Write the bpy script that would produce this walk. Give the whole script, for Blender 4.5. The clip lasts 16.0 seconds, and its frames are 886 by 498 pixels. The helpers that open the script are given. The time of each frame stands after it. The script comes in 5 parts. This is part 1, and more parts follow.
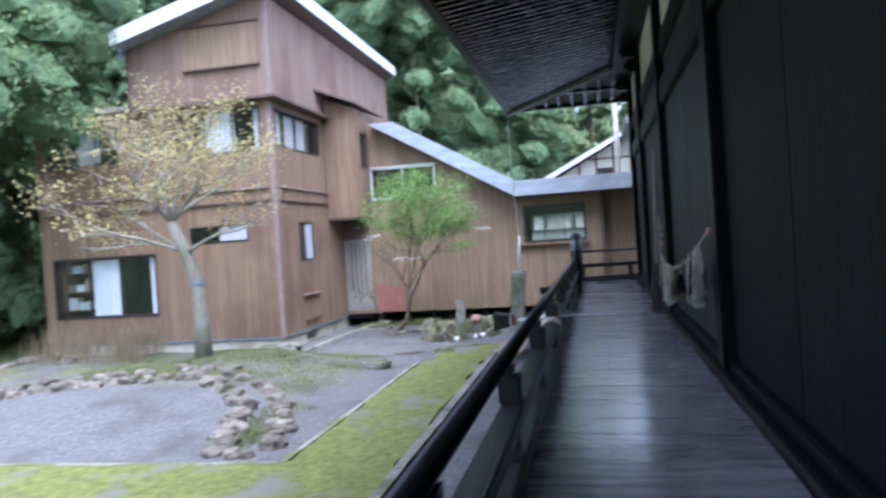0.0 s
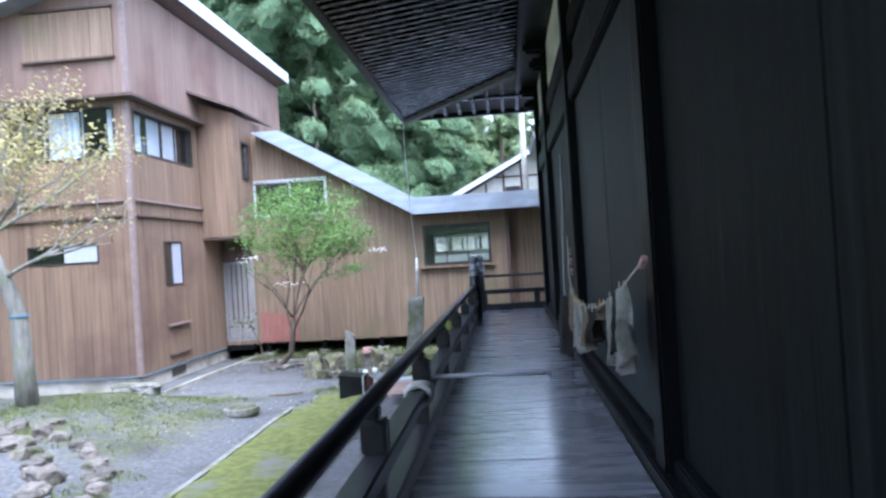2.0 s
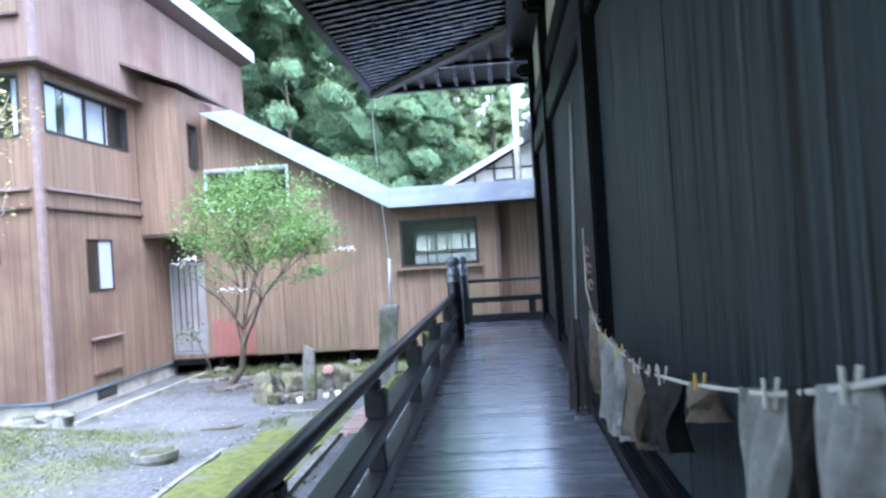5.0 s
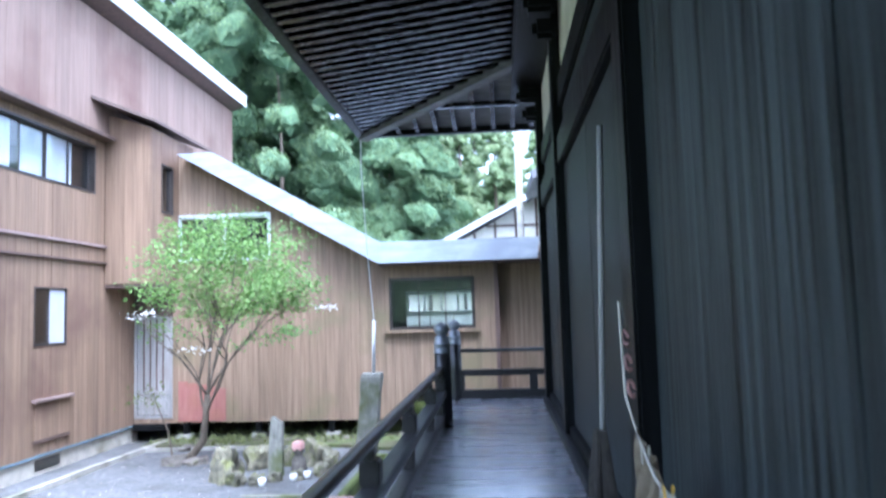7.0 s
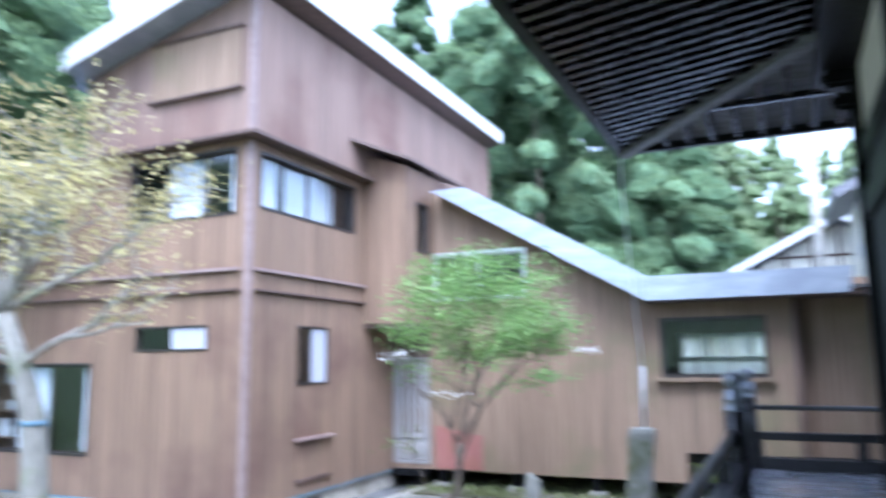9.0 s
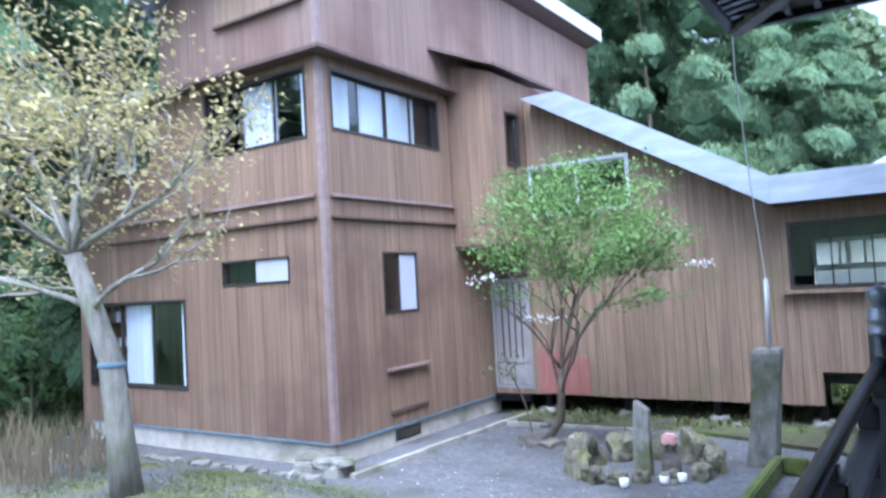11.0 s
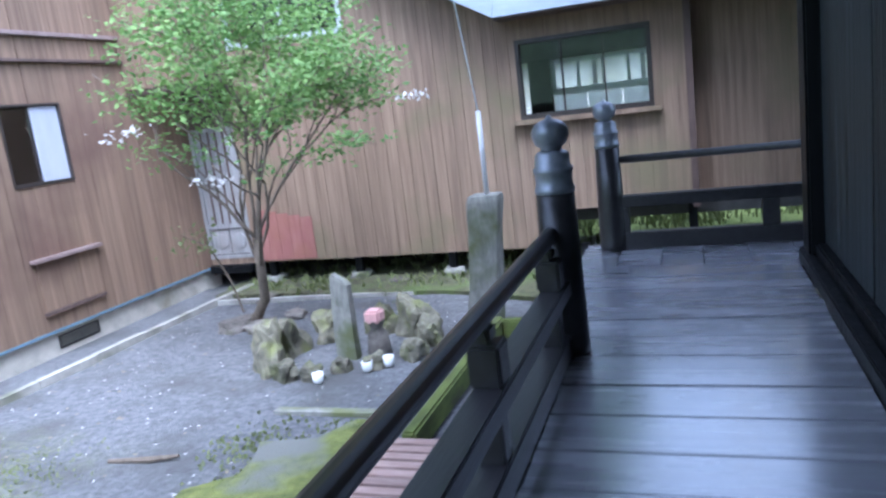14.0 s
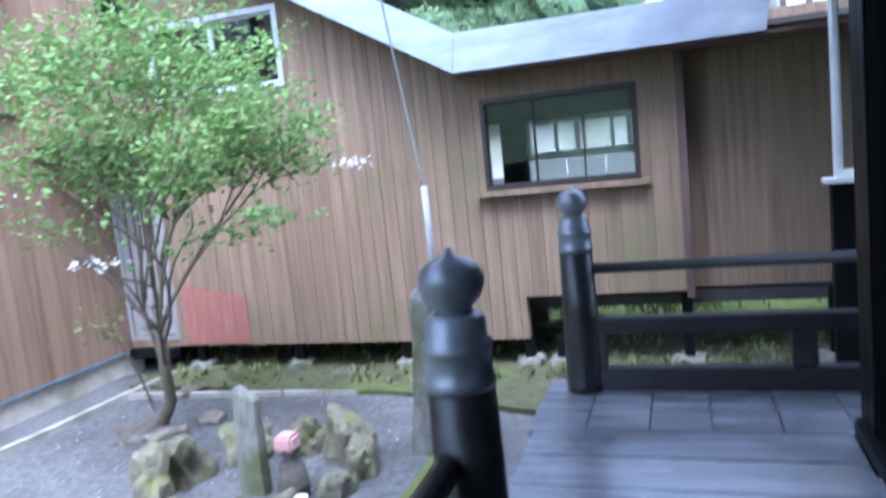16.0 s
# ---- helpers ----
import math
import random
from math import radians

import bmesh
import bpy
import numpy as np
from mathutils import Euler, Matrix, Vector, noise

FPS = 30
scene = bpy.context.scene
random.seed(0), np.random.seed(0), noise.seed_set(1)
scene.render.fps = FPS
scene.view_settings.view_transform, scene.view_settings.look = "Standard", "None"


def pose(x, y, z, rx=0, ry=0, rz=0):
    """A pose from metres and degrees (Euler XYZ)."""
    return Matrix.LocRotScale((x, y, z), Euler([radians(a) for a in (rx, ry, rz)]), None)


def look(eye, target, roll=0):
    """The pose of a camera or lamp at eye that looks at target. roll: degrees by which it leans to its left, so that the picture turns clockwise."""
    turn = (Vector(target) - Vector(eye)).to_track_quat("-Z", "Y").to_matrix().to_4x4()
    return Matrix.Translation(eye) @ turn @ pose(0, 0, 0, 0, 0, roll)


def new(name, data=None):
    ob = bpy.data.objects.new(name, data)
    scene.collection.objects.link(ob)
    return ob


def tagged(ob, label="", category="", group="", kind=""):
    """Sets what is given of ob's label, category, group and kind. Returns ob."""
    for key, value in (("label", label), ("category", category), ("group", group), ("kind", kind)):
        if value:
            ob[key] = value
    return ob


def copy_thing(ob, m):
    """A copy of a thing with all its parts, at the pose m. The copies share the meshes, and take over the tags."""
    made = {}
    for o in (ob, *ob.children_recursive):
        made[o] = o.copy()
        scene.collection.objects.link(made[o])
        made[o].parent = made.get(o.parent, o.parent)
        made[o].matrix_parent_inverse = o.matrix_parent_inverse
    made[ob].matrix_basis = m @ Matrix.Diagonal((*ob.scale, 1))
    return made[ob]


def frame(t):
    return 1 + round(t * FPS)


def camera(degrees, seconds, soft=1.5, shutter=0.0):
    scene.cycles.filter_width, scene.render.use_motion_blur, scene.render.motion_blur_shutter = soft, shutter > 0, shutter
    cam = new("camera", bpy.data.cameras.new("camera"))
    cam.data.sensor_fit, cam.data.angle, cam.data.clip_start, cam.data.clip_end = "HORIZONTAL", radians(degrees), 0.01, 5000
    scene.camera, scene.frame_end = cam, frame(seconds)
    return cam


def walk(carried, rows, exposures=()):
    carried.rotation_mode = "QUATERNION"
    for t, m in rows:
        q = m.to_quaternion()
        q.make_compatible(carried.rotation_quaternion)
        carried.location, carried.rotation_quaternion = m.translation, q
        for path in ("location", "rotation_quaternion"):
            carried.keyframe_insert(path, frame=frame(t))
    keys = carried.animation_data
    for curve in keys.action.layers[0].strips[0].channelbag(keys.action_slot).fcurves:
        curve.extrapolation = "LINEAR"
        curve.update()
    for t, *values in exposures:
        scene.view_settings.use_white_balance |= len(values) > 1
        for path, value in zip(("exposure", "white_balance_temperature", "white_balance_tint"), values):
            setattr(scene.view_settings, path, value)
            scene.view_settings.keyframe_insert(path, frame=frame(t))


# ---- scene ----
cam = camera(62.1, 16.0, soft=2.5, shutter=0.8)
PATH = [
    (0, (-0.013, -0.083, 2.616), (-0.42, 1.875, 2.592), -3.8),
    (0.5, (0.047, 0.408, 2.638), (-0.265, 2.383, 2.634), -3.7),
    (1, (0.082, 0.944, 2.627), (-0.165, 2.929, 2.65), -3.3),
    (1.5, (0.112, 1.45, 2.626), (-0.074, 3.441, 2.652), -3.4),
    (2, (0.156, 1.972, 2.646), (-0.016, 3.965, 2.661), -3.6),
    (2.5, (0.187, 2.443, 2.635), (0.023, 4.436, 2.64), -3.6),
    (3, (0.209, 2.893, 2.645), (0.044, 4.886, 2.651), -3.6),
    (3.5, (0.208, 3.366, 2.647), (0.049, 5.36, 2.646), -3.8),
    (4, (0.199, 3.783, 2.655), (0.034, 5.776, 2.648), -3.8),
    (4.2, (0.227, 4.014, 2.655), (0.059, 6.007, 2.647), -3.9),
    (6.3, (0.247, 5.608, 2.644), (0.122, 7.603, 2.711), -2.9),
    (6.5, (0.254, 5.812, 2.659), (0.128, 7.806, 2.736), -2.8),
    (7, (0.261, 6.23, 2.733), (0.113, 8.217, 2.901), -1.7),
    (7.5, (0.287, 6.615, 2.762), (0.076, 8.59, 2.997), -1.2),
    (8, (0.219, 6.949, 2.743), (-0.131, 8.901, 3.0), -1.0),
    (8.5, (0.102, 7.313, 2.717), (-0.398, 9.23, 2.994), -0.7),
    (9, (0.028, 7.647, 2.729), (-0.798, 9.443, 3.028), -0.7),
    (9.2, (0.006, 7.713, 2.754), (-0.937, 9.448, 3.07), -0.9),
    (11.3, (-0.059, 8.976, 2.782), (-1.173, 10.637, 2.829), -3.6),
    (11.5, (-0.04, 9.144, 2.775), (-1.132, 10.82, 2.794), -4.0),
    (12, (0.014, 9.613, 2.739), (-0.964, 11.357, 2.687), -4.8),
    (12.5, (0.072, 10.082, 2.7), (-0.783, 11.883, 2.545), -5.6),
    (13, (0.125, 10.554, 2.66), (-0.618, 12.384, 2.351), -6.8),
    (13.5, (0.183, 11.01, 2.688), (-0.52, 12.847, 2.325), -7.0),
    (14, (0.208, 11.422, 2.718), (-0.45, 13.271, 2.335), -7.1),
    (14.5, (0.243, 11.833, 2.769), (-0.421, 13.675, 2.36), -7.0),
    (15, (0.22, 12.262, 2.797), (-0.438, 14.113, 2.421), -6.4),
    (15.5, (0.177, 12.696, 2.811), (-0.471, 14.556, 2.467), -6.4),
    (16, (0.15, 13.12, 2.849), (-0.471, 15.004, 2.598), -5.9),
]
walk(cam, [(t, look(eye, target, roll)) for t, eye, target, roll in PATH],
     [(0.0, 2.05, 5250, 15), (2.0, 2.35, 5120, 13), (4.0, 2.7, 5020, 13), (7.0, 2.92, 4940, 12), (9.0, 2.58, 4940, 13), (12.0, 2.2, 4860, 13), (16.0, 2.62, 4860, 14)])

# ---- world, sun, exposure ----
world = bpy.data.worlds.new("overcast_sky")
scene.world = world
world.use_nodes = True
wn = world.node_tree.nodes
sky = wn.new("ShaderNodeTexSky")
sky.sky_type, sky.sun_disc = "NISHITA", False
sky.sun_elevation, sky.sun_rotation = radians(65), radians(149)
sky.air_density, sky.dust_density, sky.ozone_density = 1.0, 4.0, 1.0
wn["Background"].inputs["Strength"].default_value = 0.15
cloud = wn.new("ShaderNodeHueSaturation")
cloud.inputs["Saturation"].default_value = 0.45
world.node_tree.links.new(sky.outputs[0], cloud.inputs["Color"])
world.node_tree.links.new(cloud.outputs[0], wn["Background"].inputs["Color"])
sun = new("sun", bpy.data.lights.new("sun", "SUN"))
sun.data.energy, sun.data.angle, sun.data.color = 0.7, radians(50), (1.0, 0.985, 0.97)
sun.matrix_world = look((6, -10, 26), (0, 0, 0))


# ---- materials ----
def tree_of(name):
    m = bpy.data.materials.new(name)
    m.use_nodes = True
    nt = m.node_tree
    return m, nt, nt.nodes["Principled BSDF"]


def surface(name, low, high, rough=0.7, scale=(4, 4, 4), detail=6, vary=0.0, bump=0.2, bump_scale=None, stain=None,
            stain_scale=0.6, stain_at=(0.52, 0.7), metal=0.0, island=False, gloss_var=0.1, depth=0.02, edge=(0.3, 0.7)):
    """A surface with fine grain between two colours, large stains, relief and a per-piece tone."""
    m, nt, bsdf = tree_of(name)
    n, link = nt.nodes, nt.links.new
    geo = n.new("ShaderNodeNewGeometry")
    mp = n.new("ShaderNodeMapping")
    mp.inputs["Scale"].default_value = scale
    link(geo.outputs["Position"], mp.inputs["Vector"])
    tone = None
    if vary:
        tone = geo.outputs["Random Per Island"] if island else n.new("ShaderNodeObjectInfo").outputs["Random"]
        off = n.new("ShaderNodeVectorMath")
        off.operation = "MULTIPLY_ADD"
        off.inputs[1].default_value = (37, 53, 71)
        link(tone, off.inputs[0])
        link(mp.outputs[0], off.inputs[2])
        vec = off.outputs[0]
    else:
        vec = mp.outputs[0]
    g = n.new("ShaderNodeTexNoise")
    g.inputs["Scale"].default_value, g.inputs["Detail"].default_value, g.inputs["Roughness"].default_value = 1.0, detail, 0.62
    link(vec, g.inputs["Vector"])
    ramp = n.new("ShaderNodeValToRGB")
    ramp.color_ramp.elements[0].position, ramp.color_ramp.elements[1].position = edge
    ramp.color_ramp.elements[0].color, ramp.color_ramp.elements[1].color = (*low, 1), (*high, 1)
    link(g.outputs["Fac"], ramp.inputs["Fac"])
    col = ramp.outputs["Color"]
    if stain:
        s = n.new("ShaderNodeTexNoise")
        s.inputs["Scale"].default_value, s.inputs["Detail"].default_value = stain_scale, 5
        link(geo.outputs["Position"], s.inputs["Vector"])
        sr = n.new("ShaderNodeValToRGB")
        sr.color_ramp.elements[0].position, sr.color_ramp.elements[1].position = stain_at
        link(s.outputs["Fac"], sr.inputs["Fac"])
        mix = n.new("ShaderNodeMixRGB")
        mix.inputs["Color2"].default_value = (*stain, 1)
        link(sr.outputs["Color"], mix.inputs["Fac"])
        link(col, mix.inputs["Color1"])
        col = mix.outputs["Color"]
    if vary:
        mr = n.new("ShaderNodeMapRange")
        mr.inputs["To Min"].default_value, mr.inputs["To Max"].default_value = 1 - vary, 1 + vary
        link(tone, mr.inputs["Value"])
        hs = n.new("ShaderNodeHueSaturation")
        link(mr.outputs[0], hs.inputs["Value"])
        link(col, hs.inputs["Color"])
        col = hs.outputs["Color"]
    link(col, bsdf.inputs["Base Color"])
    rr = n.new("ShaderNodeMapRange")
    rr.inputs["To Min"].default_value, rr.inputs["To Max"].default_value = max(rough - gloss_var, 0.03), min(rough + gloss_var, 1)
    link(g.outputs["Fac"], rr.inputs["Value"])
    link(rr.outputs[0], bsdf.inputs["Roughness"])
    bsdf.inputs["Metallic"].default_value = metal
    if bump:
        b = n.new("ShaderNodeBump")
        b.inputs["Strength"].default_value, b.inputs["Distance"].default_value = bump, depth
        if bump_scale:
            f = n.new("ShaderNodeTexNoise")
            f.inputs["Scale"].default_value, f.inputs["Detail"].default_value = bump_scale, 4
            link(geo.outputs["Position"], f.inputs["Vector"])
            link(f.outputs["Fac"], b.inputs["Height"])
        else:
            link(g.outputs["Fac"], b.inputs["Height"])
        link(b.outputs[0], bsdf.inputs["Normal"])
    return m


def glass(name, tint=(0.9, 0.95, 0.95), rough=0.02):
    m, nt, bsdf = tree_of(name)
    bsdf.inputs["Base Color"].default_value = (*tint, 1)
    bsdf.inputs["Transmission Weight"].default_value = 1.0
    bsdf.inputs["Roughness"].default_value = rough
    bsdf.inputs["IOR"].default_value = 1.45
    return m


M_SIDING = surface("cedar_siding", (0.155, 0.097, 0.062), (0.28, 0.188, 0.124), 0.75, (14, 14, 0.5), 8, 0.1, 0.2,
                   stain=(0.13, 0.075, 0.055), stain_scale=0.5)
M_SIDING_UP = surface("grey_brown_siding", (0.19, 0.127, 0.1), (0.28, 0.193, 0.152), 0.8, (9, 9, 0.5), 7, 0.08, 0.12,
                      stain=(0.16, 0.09, 0.07), stain_scale=0.4)
M_SIDING_PALE = surface("pale_cedar_siding", (0.17, 0.112, 0.074), (0.34, 0.24, 0.163), 0.75, (14, 14, 0.6), 8, 0.09, 0.2,
                        stain=(0.2, 0.16, 0.09), stain_scale=0.9)
M_TRIM = surface("brown_trim", (0.075, 0.048, 0.038), (0.15, 0.1, 0.082), 0.6, (10, 10, 2), bump=0.1)
M_TRIM_PALE = surface("pale_lilac_trim", (0.2, 0.14, 0.125), (0.31, 0.235, 0.215), 0.5, (6, 6, 6), bump=0.05)
M_DARKFRAME = surface("dark_bronze_frame", (0.025, 0.02, 0.018), (0.05, 0.04, 0.035), 0.4, (8, 8, 8), bump=0.05)
M_ALU = surface("aluminium_frame", (0.6, 0.62, 0.64), (0.75, 0.77, 0.8), 0.35, (8, 8, 8), bump=0.03, metal=0.5)
M_ROOFMETAL = surface("pale_sheet_metal", (0.3, 0.335, 0.4), (0.46, 0.505, 0.58), 0.4, (1.5, 1.5, 6), 6, bump=0.06, stain=(0.3, 0.33, 0.4),
                      stain_scale=1.2, stain_at=(0.55, 0.75), metal=0.35)
M_FASCIA = surface("white_painted_fascia", (0.58, 0.6, 0.64), (0.74, 0.76, 0.8), 0.45, (1.5, 1.5, 6), 6, bump=0.04, stain=(0.5, 0.52, 0.55), stain_scale=1.2, stain_at=(0.6, 0.8))
# near-black room surfaces: the dimness indoors is put into the colour
M_INTERIOR = surface("room_shade_plaster", (0.04, 0.039, 0.037), (0.075, 0.072, 0.068), 0.9, bump=0.05)
M_CURTAIN = surface("pale_curtain", (0.5, 0.52, 0.58), (0.68, 0.7, 0.77), 0.9, (30, 30, 0.4), bump=0.2)
M_CONCRETE = surface("weathered_concrete", (0.26, 0.25, 0.22), (0.45, 0.43, 0.38), 0.9, (5, 5, 5), 8, bump=0.3, stain=(0.16, 0.16, 0.11), stain_scale=1.1)
M_KERB = surface("mossy_kerb_concrete", (0.17, 0.17, 0.145), (0.33, 0.32, 0.285), 0.9, (9, 9, 9), 8, bump=0.4, stain=(0.14, 0.15, 0.06), stain_scale=1.8, stain_at=(0.48, 0.62))
M_BLUE = surface("blue_flashing", (0.1, 0.17, 0.22), (0.17, 0.26, 0.33), 0.5, bump=0.05)
M_DARKWOOD = surface("charred_black_wood", (0.004, 0.004, 0.0045), (0.011, 0.0115, 0.0125), 0.42, (18, 18, 1.2), 8, 0.2, 0.3, gloss_var=0.18)
M_RAIL = surface("black_stained_rail", (0.012, 0.011, 0.012), (0.028, 0.026, 0.028), 0.33, (20, 2, 20), 7, 0.15, 0.2, gloss_var=0.12)
# same door boards as M_PANEL, darkened to stand in for near-bay shade
M_PANEL_SHADED = surface("shaded_door_boards", (0.002, 0.0025, 0.0025), (0.013, 0.016, 0.016), 0.6, (24, 24, 0.4), 9, 0.12, 0.5, edge=(0.4, 0.75), gloss_var=0.15)
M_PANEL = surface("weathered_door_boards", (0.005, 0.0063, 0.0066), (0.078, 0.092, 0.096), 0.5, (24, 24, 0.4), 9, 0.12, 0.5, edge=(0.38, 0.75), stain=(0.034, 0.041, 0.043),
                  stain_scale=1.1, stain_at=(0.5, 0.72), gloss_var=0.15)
M_FLOOR = surface("worn_polished_floor", (0.15, 0.15, 0.168), (0.36, 0.36, 0.395), 0.27, (0.8, 8, 8), 9, 0.06, 0.2, gloss_var=0.07, depth=0.008, stain=(0.14, 0.138, 0.16),
                  stain_scale=1.5)
for socket, value in (("IOR", 2.1), ("Coat Weight", 0.8), ("Coat Roughness", 0.16), ("Coat IOR", 1.7)):
    M_FLOOR.node_tree.nodes["Principled BSDF"].inputs[socket].default_value = value
for m in (M_DARKWOOD, M_PANEL, M_PANEL_SHADED):
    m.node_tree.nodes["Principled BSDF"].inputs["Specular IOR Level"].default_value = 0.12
M_PLASTER = surface("white_plaster", (0.62, 0.6, 0.52), (0.78, 0.76, 0.68), 0.9, (3, 3, 3), bump=0.1, stain=(0.5, 0.47, 0.38), stain_scale=1.0)
M_SOFFIT = surface("grey_soffit_boards", (0.1, 0.1, 0.112), (0.22, 0.22, 0.24), 0.6, (3, 14, 14), bump=0.2)
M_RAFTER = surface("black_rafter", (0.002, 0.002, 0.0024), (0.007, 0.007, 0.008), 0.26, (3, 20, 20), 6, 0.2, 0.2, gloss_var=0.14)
M_TILE = surface("dark_roof_shingle", (0.04, 0.042, 0.045), (0.09, 0.092, 0.095), 0.7, (6, 6, 6), bump=0.3)
M_GROUND = surface("wet_grey_gravel", (0.07, 0.071, 0.073), (0.22, 0.22, 0.224), 0.85, (16, 16, 16), 9, bump=1.0, bump_scale=40, stain=(0.085, 0.083, 0.078),
                   stain_scale=1.1, stain_at=(0.47, 0.72), depth=0.04)


def weedy_ground():
    """Green-brown weedy patches over the planted mound of the court."""
    nt = M_GROUND.node_tree
    n, link = nt.nodes, nt.links.new
    geo, sep = n.new("ShaderNodeNewGeometry"), n.new("ShaderNodeSeparateXYZ")
    link(geo.outputs["Position"], sep.inputs[0])
    masks = []
    for axis, a, z in (("X", -4.1, -5.6), ("Y", 16.6, 15.2), ("Y", 10.6, 12.0)):
        m = n.new("ShaderNodeMapRange")
        m.inputs["From Min"].default_value, m.inputs["From Max"].default_value = a, z
        link(sep.outputs[axis], m.inputs["Value"])
        masks.append(m.outputs[0])
    nz = n.new("ShaderNodeTexNoise")
    nz.inputs["Scale"].default_value, nz.inputs["Detail"].default_value, nz.inputs["Roughness"].default_value = 1.3, 8, 0.7
    link(geo.outputs["Position"], nz.inputs["Vector"])
    r = n.new("ShaderNodeValToRGB")
    r.color_ramp.elements[0].position, r.color_ramp.elements[1].position = 0.44, 0.58
    link(nz.outputs["Fac"], r.inputs["Fac"])
    out = r.outputs["Color"]
    for m in masks:
        mul = n.new("ShaderNodeMath")
        mul.operation = "MULTIPLY"
        link(out, mul.inputs[0])
        link(m, mul.inputs[1])
        out = mul.outputs[0]
    bsdf = n["Principled BSDF"]
    old = bsdf.inputs["Base Color"].links[0].from_socket
    mix = n.new("ShaderNodeMixRGB")
    fine = n.new("ShaderNodeTexNoise")
    fine.inputs["Scale"].default_value, fine.inputs["Detail"].default_value = 14, 6
    link(geo.outputs["Position"], fine.inputs["Vector"])
    cr = n.new("ShaderNodeValToRGB")
    cr.color_ramp.elements[0].position, cr.color_ramp.elements[1].position = 0.38, 0.62
    cr.color_ramp.elements[0].color, cr.color_ramp.elements[1].color = (0.1, 0.085, 0.055, 1), (0.2, 0.22, 0.085, 1)
    link(fine.outputs["Fac"], cr.inputs["Fac"])
    link(out, mix.inputs["Fac"])
    link(old, mix.inputs["Color1"])
    link(cr.outputs["Color"], mix.inputs["Color2"])
    link(mix.outputs["Color"], bsdf.inputs["Base Color"])


weedy_ground()
M_LAWN = surface("bright_lawn", (0.15, 0.2, 0.05), (0.34, 0.4, 0.12), 0.95, (9, 9, 9), 8, bump=0.8, bump_scale=30, depth=0.04)
M_MOSS = surface("bright_moss", (0.085, 0.098, 0.022), (0.225, 0.245, 0.062), 0.95, (9, 9, 9), 8, bump=0.8, bump_scale=45, stain=(0.18, 0.18, 0.155), stain_scale=1.2,
                 stain_at=(0.54, 0.66), depth=0.04)
M_EARTH = surface("damp_mossy_earth", (0.04, 0.038, 0.022), (0.12, 0.12, 0.055), 0.95, (7, 7, 7), 8, bump=0.8, bump_scale=20, stain=(0.09, 0.12, 0.03), stain_scale=1.6, depth=0.04)
M_STONE = surface("mossy_fieldstone", (0.07, 0.06, 0.05), (0.24, 0.21, 0.18), 0.9, (9, 9, 9), 9, 0.35, 0.8, stain=(0.095, 0.1, 0.045), stain_scale=3.0,
                  stain_at=(0.55, 0.7))
M_STONE_GREY = surface("grey_cut_stone", (0.11, 0.108, 0.09), (0.29, 0.28, 0.245), 0.9, (12, 12, 4), 8, 0.1, 0.5, stain=(0.1, 0.11, 0.05), stain_scale=2.2,
                       stain_at=(0.5, 0.66))
M_STONE_MOSSY = surface("moss_covered_stone", (0.065, 0.06, 0.042), (0.22, 0.2, 0.14), 0.95, (9, 9, 9), 9, 0.3, 0.8, stain=(0.15, 0.155, 0.06), stain_scale=4.5,
                        stain_at=(0.48, 0.68))
M_FOUNDATION = surface("pale_beige_concrete", (0.4, 0.37, 0.31), (0.58, 0.54, 0.46), 0.9, (5, 5, 5), 8, bump=0.3, stain=(0.27, 0.25, 0.18), stain_scale=1.6, stain_at=(0.52, 0.72))
M_BLIND = surface("pale_window_panel", (0.4, 0.41, 0.47), (0.5, 0.51, 0.58), 0.5, (3, 3, 1), bump=0.04)
M_PINK = surface("faded_pink_cloth", (0.5, 0.27, 0.25), (0.64, 0.38, 0.35), 0.9, (20, 20, 20), bump=0.2)
M_WHITE = surface("white_ceramic", (0.75, 0.75, 0.74), (0.85, 0.85, 0.84), 0.25, bump=0)
M_RED = surface("faded_red_board", (0.27, 0.1, 0.085), (0.37, 0.17, 0.14), 0.7, (12, 12, 2), bump=0.15, stain=(0.3, 0.13, 0.09), stain_scale=2)
M_DOOR = surface("silvered_wood_door", (0.24, 0.23, 0.225), (0.42, 0.4, 0.385), 0.8, (16, 16, 1), 7, bump=0.2, stain=(0.3, 0.27, 0.25), stain_scale=1.5)
M_BARK = surface("pale_maple_bark", (0.16, 0.15, 0.125), (0.36, 0.34, 0.29), 0.9, (14, 14, 3), 8, bump=0.5, stain=(0.2, 0.22, 0.13), stain_scale=2.5)
M_BARK_DARK = surface("brown_bark", (0.09, 0.07, 0.05), (0.2, 0.16, 0.12), 0.9, (18, 18, 4), 8, bump=0.5)
M_POLE = surface("white_painted_pole", (0.7, 0.7, 0.72), (0.82, 0.82, 0.84), 0.4, bump=0.03)
M_BLACKPLASTIC = surface("black_plastic", (0.012, 0.012, 0.012), (0.025, 0.025, 0.025), 0.4, bump=0.05)
M_CLOTH = surface("worn_grey_cloth", (0.44, 0.41, 0.36), (0.68, 0.64, 0.57), 0.95, (25, 25, 25), bump=0.3, vary=0.15, stain=(0.3, 0.28, 0.22), stain_scale=5)
M_CLOTH_DARK = surface("dark_brown_cloth", (0.03, 0.026, 0.022), (0.07, 0.06, 0.05), 0.95, (25, 25, 25), bump=0.3)
M_CLOTH_BROWN = surface("tan_cloth", (0.25, 0.19, 0.13), (0.38, 0.31, 0.22), 0.95, (25, 25, 25), bump=0.3)
